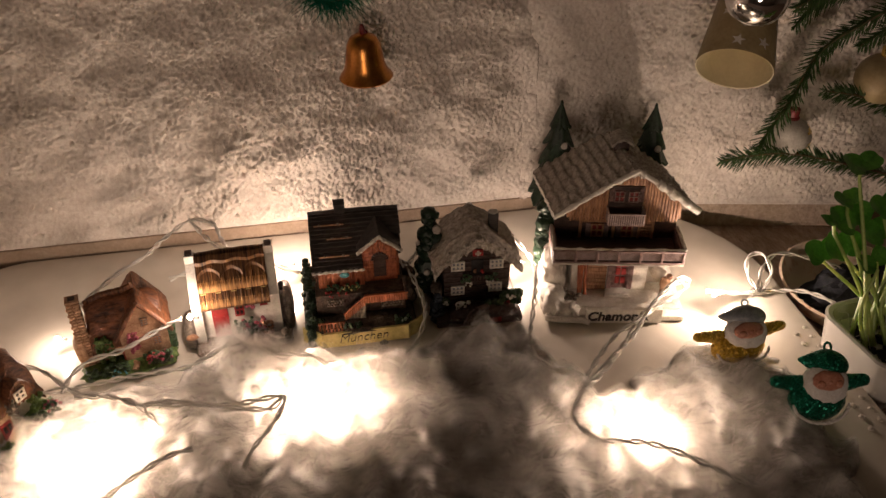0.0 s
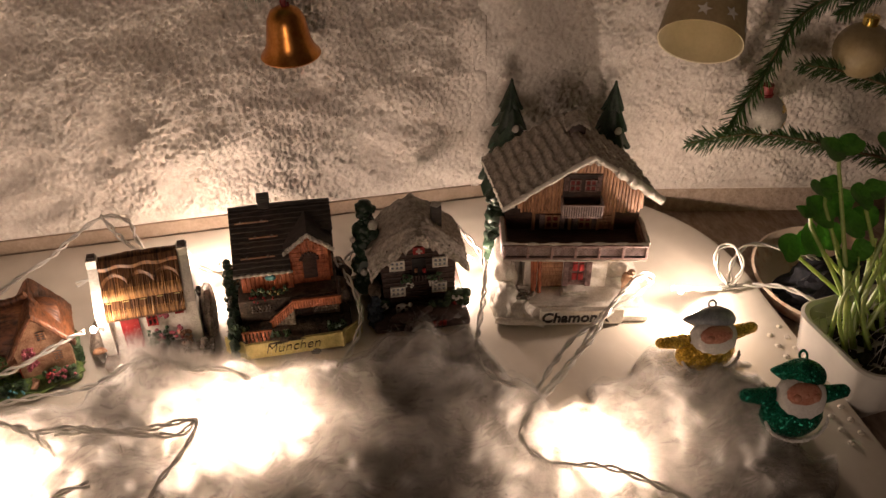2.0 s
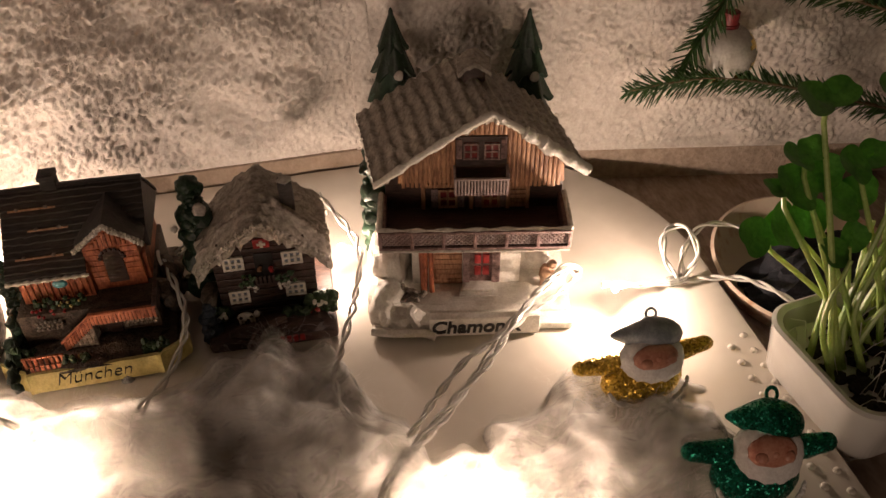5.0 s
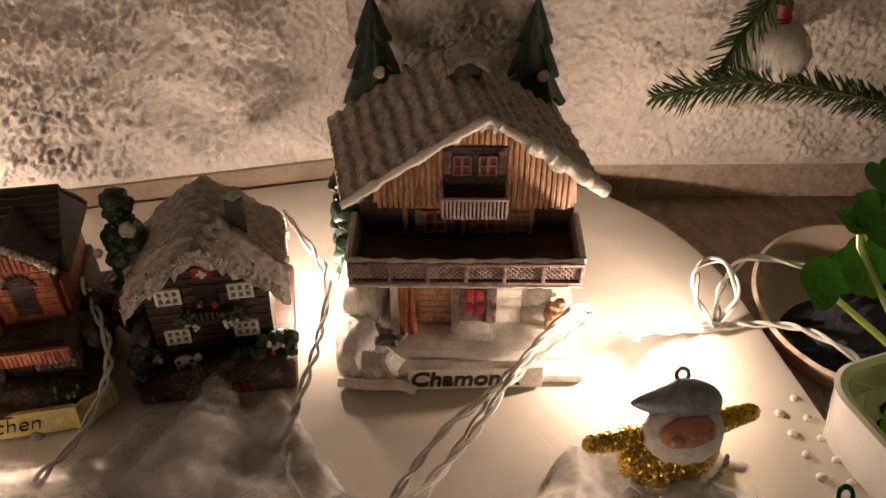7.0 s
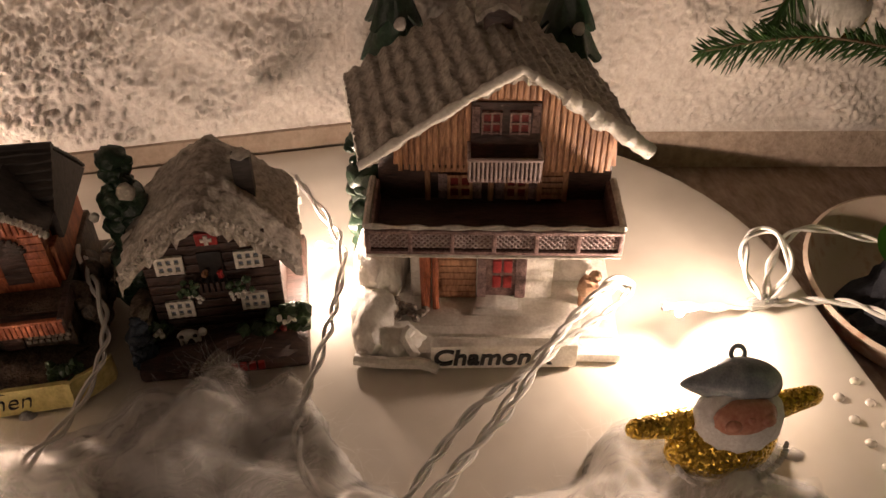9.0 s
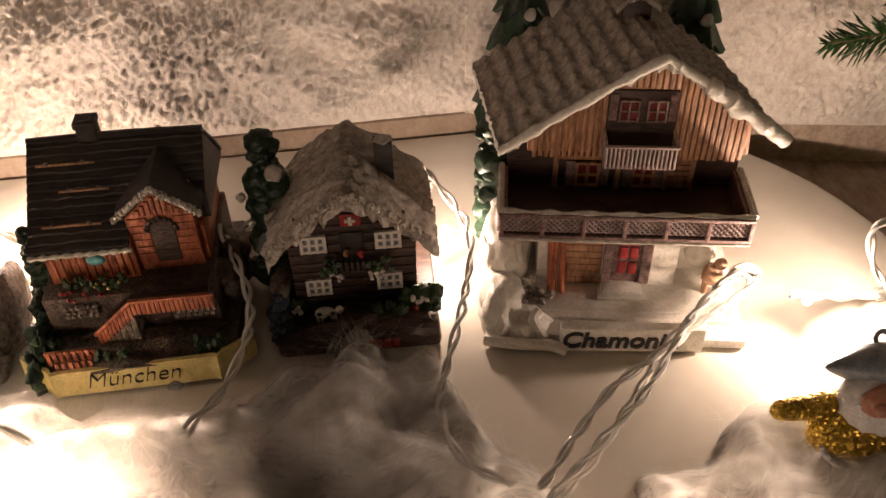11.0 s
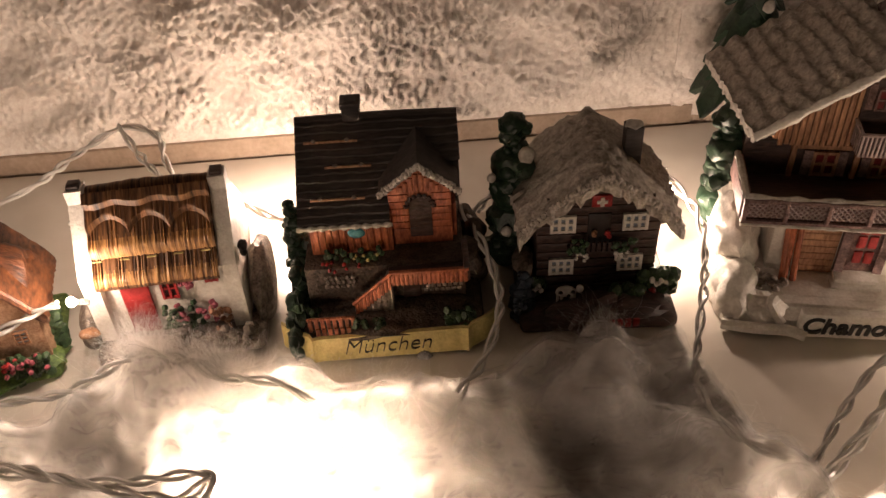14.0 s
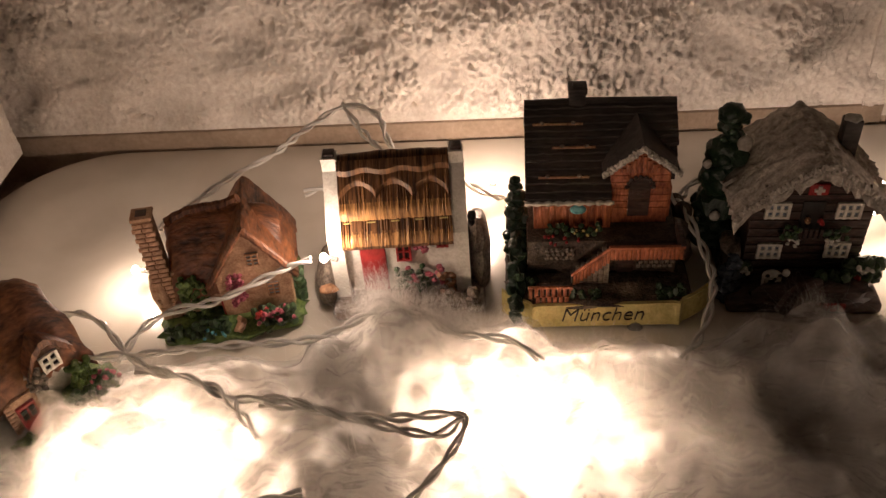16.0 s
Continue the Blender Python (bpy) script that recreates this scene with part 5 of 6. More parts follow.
def build_brown_cottage():
    h = thing("model_cottage", pose(-0.1265, 0.4615, 0, 0, 0, 11.0) @ Matrix.Scale(0.91, 4), "brown thatched resin cottage with brick chimney and flowers", "model house", "village houses")
    rng = random.Random(33)
    bm = boxed(-0.032, 0.031, -0.024, 0.026, 0.0, 0.006, 0.003)
    blob(bm, (0, -0.016, 0.005), (0.034, 0.013, 0.006), 0.3, 2.5, 3, 3)
    part("base", bm, LAWN, h, "green garden base")
    bm = boxed(-0.024, 0.026, -0.012, 0.018, 0.004, 0.034, 0.001)
    part("wall", bm, TAN_WALL, h)
    # main roof, ridge along x
    main = gable_roof(bmesh.new(), 0.0205, 0.0275, 0.0552, -0.0275, 0.0225, 0.0050, 0.0007, 26, 28, 6, 0.40, hip=0.006)
    part("roof", main, DARK_THATCH, h, "rounded brown thatched roof", m=pose(0.000, 0.003, 0, 0, 0, 90))
    # cross gable facing the front
    bm = prism(bmesh.new(), [(-0.002, 0.004), (0.0285, 0.004), (0.0290, 0.0330), (0.0130, 0.0556), (-0.003, 0.0330)], -0.0185, 0.006)
    gab = part("front_gable", bm, TAN_WALL, h, smooth=False)
    part("gable_roof", thatch_gable(0.0195, 0.0290, 0.0580, -0.0190, 0.022, 0.0022, 8, 0.12), DARK_THATCH, h, m=pose(0.0130, 0, 0))
    for sx in (-1, 1):
        pts = [Vector((0.0130 + sx * 0.0190 * t, -0.0190, 0.0566 - 0.0280 * t ** 1.12 + 0.0003 * math.sin(t * 40))) for t in [k / 20 for k in range(21)]]
        part("verge", tube(bmesh.new(), pts, 0.0017, 8), DARK_THATCH, h, "worn edge of the thatch")
    part("ridge_roll", tube(bmesh.new(), [p + Vector((0, 0, 0.0005 * noise.noise(p * 350))) for p in spline([(-0.0210, 0.003, 0.0505), (-0.010, 0.003, 0.0548), (0.004, 0.003, 0.0556), (0.012, 0.003, 0.0580)], 0.0012)], 0.0024, 8), DARK_THATCH, h)
    window(gab, 0.0150, -0.0192, 0.0410, 0.0052, 0.0058, 2, 3, CHALET_WOOD, PANE, 0.0006)
    window(gab, 0.0210, -0.0192, 0.0230, 0.0050, 0.0058, 2, 3, CHALET_WOOD, PANE, 0.0006)
    window(h, -0.0030, -0.0132, 0.0290, 0.0075, 0.0058, 3, 2, CHALET_WOOD, PANE, 0.0006)
    part("door", boxed(-0.0035, 0.0045, -0.0180, -0.0120, 0.006, 0.0180, 0.0006), RED, h, "red front door")
    # chimney in brick courses
    bm = boxed(-0.0300, -0.0225, -0.0130, -0.0060, 0.0040, 0.0650, 0.0004)
    chim = part("chimney", bm, MORTAR, h, "pink brick chimney")
    part("chimney_cap", boxed(-0.0308, -0.0217, -0.0138, -0.0052, 0.0642, 0.0660, 0.0005), BRICK, chim)
    # dark plate in place of the shaded chimney opening
    part("flue_shade", boxed(-0.0285, -0.0240, -0.0118, -0.0072, 0.0654, 0.0663, 0.0002), DARK_WOOD, chim)
    brick = finish(boxed(-0.0020, 0.0020, -0.0004, 0.0004, -0.0010, 0.0010, 0.0002), "brick", BRICK)
    side = finish(boxed(-0.0004, 0.0004, -0.0020, 0.0020, -0.0010, 0.0010, 0.0002), "brick", BRICK)
    for k in range(23):
        z = 0.0070 + k * 0.0025
        for i in range(2):
            part("brick", brick, None, chim, m=pose(-0.0284 + 0.0044 * i - 0.0008 * (k % 2), -0.0131, z))
            part("brick", side, None, chim, m=pose(-0.0301, -0.0114 + 0.0042 * i + 0.0007 * (k % 2), z))
    bm = blob(bmesh.new(), (-0.0285, -0.006, 0.020), (0.0062, 0.0085, 0.016), 0.15, 2, 3, 2)
    part("chimney_breast", bm, TAN_WALL, h)
    for nm, mat, cx, cy, cz, sx, sz, count, r in (("climber", LAWN, -0.0135, -0.0170, 0.0230, 0.0055, 0.0095, 80, 0.0016), ("climber", PINK, 0.0050, -0.0200, 0.0260, 0.0036, 0.0075, 60, 0.0013), ("shrub", GREEN, -0.0150, -0.0235, 0.0080, 0.0130, 0.0040, 60, 0.0021), ("shrub", GREEN, 0.0190, -0.0235, 0.0100, 0.0090, 0.0060, 60, 0.0021),
                                               ("blossoms", PINK, 0.0200, -0.0262, 0.0130, 0.0080, 0.0040, 18, 0.0012), ("blossoms", RED, 0.0135, -0.0255, 0.0155, 0.0030, 0.0025, 10, 0.0012), ("shrub", BLUE, -0.0080, -0.0265, 0.0080, 0.0070, 0.0030, 8, 0.0009), ("hedge", GREEN, 0.0300, -0.0060, 0.0140, 0.0025, 0.0080, 50, 0.0025)):
        bm = bmesh.new()
        for k in range(count):
            blob(bm, (cx + rng.uniform(-sx, sx), cy + rng.uniform(-0.0025, 0.002), cz + rng.uniform(-sz, sz)), (r, r, r), 0.35, 2, 1, k)
        tagged(part(nm, bm, mat, h), kind="stuff")
    bm = tube(bmesh.new(), spline([(0.001, -0.018, 0.0068), (0.004, -0.022, 0.0075), (0.002, -0.027, 0.006)], 0.002), 0.0026, 8)
    part("garden_path", bm, TAN_WALL, h)


def build_round_cottage():
    h = thing("model_cottage", pose(-0.1985, 0.4080, 0, 0, 0, 54.0) @ Matrix.Scale(0.94, 4), "round-thatched resin cottage with a bright red door", "model house", "village houses")
    rng = random.Random(44)
    bm = boxed(-0.028, 0.028, -0.026, 0.022, 0.0, 0.006, 0.003)
    blob(bm, (0.004, -0.018, 0.005), (0.028, 0.010, 0.005), 0.3, 2.5, 3, 3)
    part("base", bm, LAWN, h, "green garden base")
    part("wall", boxed(-0.023, 0.022, -0.016, 0.018, 0.004, 0.032, 0.0015), WHITE_PAINT, h, "cream cottage wall")
    part("roof", gable_roof(bmesh.new(), 0.0215, 0.0310, 0.0575, -0.0235, 0.0240, 0.0070, 0.0012, 28, 28, 16, 0.9, hip=0.010), DARK_THATCH, h, "round brown thatched roof", m=pose(0, 0, 0, 0, 0, 90))
    bm = gable_roof(bmesh.new(), 0.0100, 0.0330, 0.0440, -0.0245, 0.004, 0.0035, 0.0006, 16, 14, 19, 0.5)
    part("dormer_roof", bm, DARK_THATCH, h, m=pose(0.008, 0, 0))
    part("dormer", boxed(0.0005, 0.0155, -0.0205, 0.0, 0.0240, 0.0370, 0.001), TAN_WALL, h)
    window(h, 0.0085, -0.0215, 0.0310, 0.0065, 0.0068, 2, 2, WHITE_PAINT, INK, 0.0011)
    bm = boxed(-0.0140, -0.0015, -0.0225, -0.0150, 0.004, 0.0250, 0.001)
    porch = part("porch", bm, TAN_WALL, h)
    bm = bmesh.new()
    for k in range(9):
        box(bm, -0.0145, -0.0115, -0.0230, -0.0215, 0.006 + k * 0.0021, 0.0077 + k * 0.0021, 0.0003)
    part("brickwork", bm, BRICK, porch)
    door = part("door", boxed(-0.0110, -0.0035, -0.0240, -0.0222, 0.0060, 0.0215, 0.0005), RED, h, "bright red door with four panes")
    for i in range(2):
        for k in range(2):
            part("pane", boxed(-0.0100 + 0.0032 * i, -0.0078 + 0.0032 * i, -0.0245, -0.0238, 0.0150 + 0.0028 * k, 0.0172 + 0.0028 * k), INK, door)
    for nm, mat, cx, cy, cz, sx, sz, count, r in (("shrub", LAWN, 0.0170, -0.0225, 0.0180, 0.0045, 0.0060, 60, 0.0015), ("shrub", GREEN, 0.0150, -0.0260, 0.0090, 0.0110, 0.0040, 70, 0.0020), ("lawn", LAWN, 0.0080, -0.0290, 0.0050, 0.0180, 0.0020, 60, 0.0018), ("blossoms", PINK, 0.0230, -0.0265, 0.0110, 0.0050, 0.0030, 20, 0.0012), ("climber", STONE, 0.0010, -0.0215, 0.0270, 0.0030, 0.0050, 30, 0.0015), ("shrub", LAWN, -0.0150, -0.0265, 0.0070, 0.0040, 0.0030, 30, 0.0015)):
        bm = bmesh.new()
        for k in range(count):
            blob(bm, (cx + rng.uniform(-sx, sx), cy + rng.uniform(-0.0025, 0.002), cz + rng.uniform(-sz, sz)), (r, r, r), 0.35, 2, 1, k)
        tagged(part(nm, bm, mat, h), kind="stuff")


build_brown_cottage()
build_round_cottage()

# ---- light string ----
string = thing("light_string", Matrix.Identity(4), "clear twisted cable of warm white fairy lights over the cotton", "fairy lights")


def cable(points, twist=0.024, r=0.00082, gap=0.00098, seed=0):
    pts = spline(points, 0.0013)
    for k in range(2):
        side, out, run = None, [], 0.0
        for i, p in enumerate(pts):
            d = (pts[min(i + 1, len(pts) - 1)] - pts[max(i - 1, 0)]).normalized()
            side = d.orthogonal().normalized() if side is None else (side - d * side.dot(d)).normalized()
            run += (p - pts[i - 1]).length if i else 0
            a = 2 * math.pi * run / twist + math.pi * k + 1.5 * noise.noise(p * 40)
            g = gap * (1 + 0.7 * noise.noise(p * 60 + Vector((seed, 0, 0))))
            out.append(p + (side * math.cos(a) + d.cross(side) * math.sin(a)) * g)
        wire = part("wire", tube(bmesh.new(), out, r, 6), WIRE, string)
        part("core", tube(bmesh.new(), out, r * 0.45, 4), COPPER, wire)


RUNS = [
    [(-0.158, 0.476, 0.030), (-0.134, 0.504, 0.035), (-0.115, 0.525, 0.035), (-0.104, 0.542, 0.036), (-0.086, 0.556, 0.040), (-0.070, 0.551, 0.038), (-0.064, 0.535, 0.034), (-0.058, 0.527, 0.026)],
    [(-0.087, 0.556, 0.041), (-0.074, 0.538, 0.034), (-0.058, 0.520, 0.032), (-0.035, 0.515, 0.026), (-0.018, 0.508, 0.020), (-0.010, 0.515, 0.012)],
    [(-0.200, 0.440, 0.010), (-0.184, 0.437, 0.020), (-0.170, 0.430, 0.020), (-0.155, 0.415, 0.018), (-0.145, 0.409, 0.017), (-0.136, 0.405, 0.018)],
    [(-0.158, 0.412, 0.018), (-0.153, 0.426, 0.020), (-0.143, 0.434, 0.022), (-0.124, 0.438, 0.024), (-0.106, 0.446, 0.028), (-0.094, 0.449, 0.032), (-0.087, 0.4485, 0.0345)],
    [(-0.174, 0.414, 0.018), (-0.152, 0.415, 0.018), (-0.118, 0.419, 0.018), (-0.084, 0.421, 0.0185), (-0.060, 0.428, 0.019), (-0.045, 0.433, 0.0195), (-0.032, 0.423, 0.018), (-0.010, 0.416, 0.016), (0.004, 0.410, 0.012)],
    [(-0.150, 0.407, 0.018), (-0.129, 0.403, 0.018), (-0.112, 0.393, 0.018), (-0.090, 0.391, 0.019), (-0.070, 0.384, 0.019), (-0.050, 0.381, 0.020), (-0.027, 0.379, 0.0225), (-0.032, 0.364, 0.020), (-0.046, 0.349, 0.014), (-0.052, 0.342, 0.008)],
    [(-0.100, 0.391, 0.017), (-0.079, 0.386, 0.019), (-0.050, 0.377, 0.019), (-0.035, 0.374, 0.0195), (-0.027, 0.379, 0.0220)],
    [(-0.129, 0.403, 0.018), (-0.114, 0.395, 0.018), (-0.102, 0.382, 0.015), (-0.097, 0.376, 0.008)],
    [(0.059, 0.492, 0.030), (0.064, 0.478, 0.028), (0.069, 0.462, 0.022), (0.069, 0.443, 0.020), (0.061, 0.421, 0.018), (0.051, 0.405, 0.015), (0.046, 0.397, 0.006)],
    [(0.140, 0.520, 0.030), (0.146, 0.505, 0.028), (0.154, 0.482, 0.022), (0.147, 0.451, 0.018), (0.137, 0.424, 0.016), (0.131, 0.404, 0.015), (0.134, 0.382, 0.015), (0.146, 0.371, 0.014), (0.156, 0.370, 0.014), (0.170, 0.384, 0.016), (0.187, 0.400, 0.018), (0.207, 0.4115, 0.0195), (0.228, 0.429, 0.020), (0.246, 0.441, 0.021), (0.256, 0.447, 0.013)],
    [(0.257, 0.446, 0.014), (0.254, 0.442, 0.022), (0.246, 0.441, 0.025), (0.228, 0.428, 0.023), (0.212, 0.412, 0.022), (0.196, 0.394, 0.021), (0.178, 0.380, 0.019), (0.160, 0.366, 0.016), (0.146, 0.350, 0.015), (0.138, 0.336, 0.015), (0.148, 0.318, 0.016), (0.172, 0.310, 0.017), (0.190, 0.299, 0.016), (0.214, 0.278, 0.014), (0.225, 0.270, 0.008)],
    [(0.256, 0.444, 0.016), (0.243, 0.434, 0.016), (0.224, 0.423, 0.017), (0.207, 0.410, 0.018), (0.190, 0.392, 0.018), (0.176, 0.377, 0.0165), (0.159, 0.3635, 0.0145), (0.147, 0.350, 0.0135), (0.141, 0.340, 0.009)],
    [(-0.079, 0.354, 0.016), (-0.094, 0.349, 0.017), (-0.120, 0.335, 0.012), (-0.130, 0.328, 0.006)],
    [(-0.072, 0.330, 0.016), (-0.075, 0.317, 0.015), (-0.086, 0.298, 0.010)],
    [(0.262, 0.430, 0.020), (0.285, 0.432, 0.013), (0.300, 0.431, 0.0125), (0.320, 0.428, 0.0135), (0.334, 0.420, 0.016), (0.343, 0.404, 0.018), (0.352, 0.398, 0.010)],
    [(0.303, 0.431, 0.013), (0.296, 0.437, 0.024), (0.300, 0.447, 0.032), (0.310, 0.446, 0.033), (0.313, 0.436, 0.024), (0.305, 0.431, 0.013)],
    [(0.304, 0.431, 0.013), (0.309, 0.442, 0.022), (0.322, 0.449, 0.030), (0.340, 0.442, 0.030), (0.360, 0.436, 0.024), (0.385, 0.430, 0.010)],
    [(0.066, 0.498, 0.022), (0.075, 0.512, 0.020), (0.090, 0.522, 0.016)],
    [(-0.100, 0.505, 0.026), (-0.086, 0.513, 0.024), (-0.075, 0.512, 0.018)],
]
for k, run in enumerate(RUNS):
    cable([(x, y, max(z, cotton_height(x, y) + 0.0016) if 0 < i < len(run) - 1 else z) for i, (x, y, z) in enumerate(run)], seed=k * 3)
part("wire_clip", boxed(-0.0055, 0.0055, -0.0022, 0.0022, -0.002, 0.002, 0.0006), SLEEVE, string, "small clear joint", m=pose(0.302, 0.431, 0.0135, 0, 0, 5))

for x, y, z, w in LAMPS:
    base = part("bulb_base", rod(bmesh.new(), (x + 0.0045, y + 0.003, max(z - 0.0060, 0.002)), (x + 0.0015, y + 0.001, max(z - 0.0035, 0.003)), 0.0011, 0.0011, 10), SLEEVE, string)
    bm = blob(bmesh.new(), (x, y, z - 0.0025), (0.0017, 0.0017, 0.0021), 0.0, 1, 2)
    part("lens", bm, LED, base)
    lamp = bpy.data.lights.new("fairy_bulb", "POINT")
    lamp.energy, lamp.color, lamp.shadow_soft_size = w, WARM, 0.0022
    new("fairy_bulb", lamp).location = (x, y, z + 0.0022)

# ---- bearded glitter ornaments ----
def build_gnome(name, x, y, z, yaw, tilt, roll, size, tall, body, hat, label):
    """A flat-backed hanging ornament: round body, stub arms, fur ring, pointed hat with a loop, all in one mesh."""
    bm = bmesh.new()

    def mark(k):
        for f in bm.faces:
            if f not in done:
                f.material_index = k
                done.add(f)
    done = set()
    blob(bm, (-0.0012, 0.003, 0.0115), (0.0172, 0.0100, 0.0112), 0.07, 1.5, 3, 1)
    for sd, tip, root in ((-1, (-0.0265, 0.0, 0.0202), (-0.0110, 0.002, 0.0185)), (1, (0.0262, 0.0, 0.0198), (0.0130, 0.002, 0.0182))):
        for k in range(11):
            t = k / 10
            blob(bm, tuple(Vector(root).lerp(Vector(tip), t)), (0.0052 - 0.0012 * t, 0.0046 - 0.0014 * t, 0.0046 - 0.0015 * t), 0.06, 1.5, 2, k)
    mark(0)
    r = bmesh.ops.create_icosphere(bm, subdivisions=4, radius=1)
    for v in r["verts"]:
        d = v.co.copy()
        k = 1 + 0.06 * noise.noise(d * 5) + 0.06 * noise.noise(d * 14)
        v.co = Vector((0.0018 + d.x * 0.0132 * k, -0.0035 + d.y * 0.0080 * k, 0.0192 + d.z * 0.0104 * k))
    mark(1)
    blob(bm, (0.0008, -0.0092, 0.0205), (0.0094, 0.0036, 0.0052), 0.05, 2, 3, 2)
    for cx, cz, cr in ((0.0008, 0.0202, 0.0019), (-0.0042, 0.0192, 0.0026), (0.0058, 0.0192, 0.0026)):
        blob(bm, (cx, -0.0116, cz), (cr, 0.0016, cr * 0.8), 0.05, 2, 2, 3)
    mark(2)
    r = bmesh.ops.create_icosphere(bm, subdivisions=4, radius=1)
    for v in r["verts"]:
        d = v.co.copy()
        sag = max(0.0, -d.x - 0.2) ** 1.3
        v.co = Vector((0.0038 + d.x * (0.0124 + 0.0068 * sag), d.y * (0.0090 - 0.0066 * sag) - 0.0020, 0.0282 + d.z * (0.0072 - 0.0048 * sag) + 0.0034 * sag + (0.0012 * d.x if d.x > 0 else 0) - 0.0022 * max(0, d.x)))
    mark(3)
    lathe(bm, [(0.0021 + 0.0007 * math.cos(a), 0.0007 * math.sin(a)) for a in [2 * math.pi * k / 8 for k in range(9)]], 18, pose(0.0052, -0.001, 0.0362, 90, 0, 0))
    mark(3)
    n = 40
    for k in range(n):
        a = math.pi * (1.05 + 0.9 * k / (n - 1))
        blob(bm, (-0.0012 + 0.0168 * math.cos(a), -0.0030, 0.0100 + 0.0104 * math.sin(a)), (0.0010, 0.0011, 0.0009), 0.5, 3, 1, k)
    mark(1)
    for v in bm.verts:
        v.co.z *= tall
    ob = part(name, bm, [body, FUR, SKIN, hat], None, m=pose(x, y, z, tilt, roll, yaw) @ Matrix.Scale(size, 4))
    tagged(ob, label, "ornament", "bearded ornaments")


build_gnome("gnome_ornament", 0.2570, 0.3600, 0.0165, 2, -38, 0, 1.04, 1.0, GOLD, GREY_HAT, "gold glitter gnome ornament with grey hat lying on cotton")
build_gnome("gnome_ornament", 0.2715, 0.2990, 0.0255, -8, -38, 0, 0.95, 1.22, EMERALD, EMERALD, "green glitter gnome ornament with white fur ring on cotton")

# ---- potted seedlings ----
pot = thing("plant_pot", pose(0.372, 0.3560, -0.008, 0, 0, 7), "square white ceramic pot of clover-leaved seedlings", "potted plant")
bm = bmesh.new()
rings = []
for dx, z in ((-0.012, 0.0), (-0.0115, 0.0125), (-0.004, 0.0140), (-0.0032, 0.0150), (-0.0005, 0.0420), (0.0, 0.0435), (-0.0015, 0.0445), (-0.0040, 0.0435), (-0.0060, 0.0350), (-0.0062, 0.0330)):
    rings.append([bm.verts.new((x, y, z)) for x, y in rounded(-0.055 - dx, 0.055 + dx, -0.034 - dx, 0.034 + dx, 0.014 + dx * 0.6, 8)])
for a, b in zip(rings, rings[1:]):
    for i in range(len(a)):
        j = (i + 1) % len(a)
        bm.faces.new((a[i], a[j], b[j], b[i]))
bm.faces.new(rings[0][::-1])
bm.faces.new(rings[-1])
part("pot", bm, POT_WHITE, pot)
bm = bmesh.new()
rng = random.Random(3)
for k in range(260):
    blob(bm, (rng.uniform(-0.046, 0.046), rng.uniform(-0.026, 0.026), 0.0335 + rng.uniform(-0.002, 0.0012)), (0.0034, 0.0032, 0.0020), 0.4, 2, 1, k)
part("soil", bm, SOIL, pot)


def leaf(bm, c, yaw, tilt, roll, s):
    """A leaf of two or three rounded lobes, cupped, on its own plane."""
    m = Matrix.Translation(c) @ pose(0, 0, 0, tilt * 0.7, roll, 0) @ pose(0, 0, 0, 0, 0, yaw)
    n, rings = 36, []
    for q in (0.0, 0.35, 0.7, 1.0):
        rings.append([])
        for i in range(n):
            a = 2 * math.pi * i / n
            r = s * (0.62 + 0.38 * abs(math.sin(a * 0.5 + 0.2)) ** 0.7 + 0.10 * math.cos(2 * a)) * (1 - 0.30 * math.exp(-((a - math.pi) / 0.5) ** 2)) * q
            rings[-1].append(bm.verts.new(m @ Vector((r * math.cos(a) * 1.1, r * math.sin(a), 0.14 * s * q * q + 0.05 * s * math.sin(3 * a) * q))))
    for a, b in zip(rings, rings[1:]):
        for i in range(n):
            j = (i + 1) % n
            bm.faces.new((a[i], a[j], b[j], b[i]))


LEAVES = [(-0.050, 0.038, 0.140, 20, 35, 0.0125), (-0.056, 0.034, 0.119, 70, 20, 0.0100), (-0.062, 0.034, 0.106, 10, 15, 0.0085), (-0.048, 0.036, 0.104, 140, 50, 0.0150), (-0.064, 0.034, 0.084, 30, 55, 0.0125), (-0.047, 0.036, 0.084, 80, 60, 0.0140), (-0.030, 0.030, 0.112, 50, 40, 0.0120),
          (-0.024, 0.036, 0.090, 160, 50, 0.0140), (-0.036, 0.020, 0.078, 10, 40, 0.0110), (-0.012, 0.024, 0.120, 90, 30, 0.0130), (0.004, 0.030, 0.100, 30, 45, 0.0150), (0.002, 0.010, 0.080, 120, 40, 0.0130), (0.020, 0.020, 0.120, 60, 30, 0.0140), (0.030, 0.010, 0.095, 20, 50, 0.0140), (-0.020, 0.034, 0.140, 200, 30, 0.0120)]
roots = [(-0.044 + 0.0058 * (k % 8) + rng.uniform(-0.002, 0.002), -0.002 + 0.005 * (k // 4) + rng.uniform(-0.003, 0.003)) for k in range(len(LEAVES))]
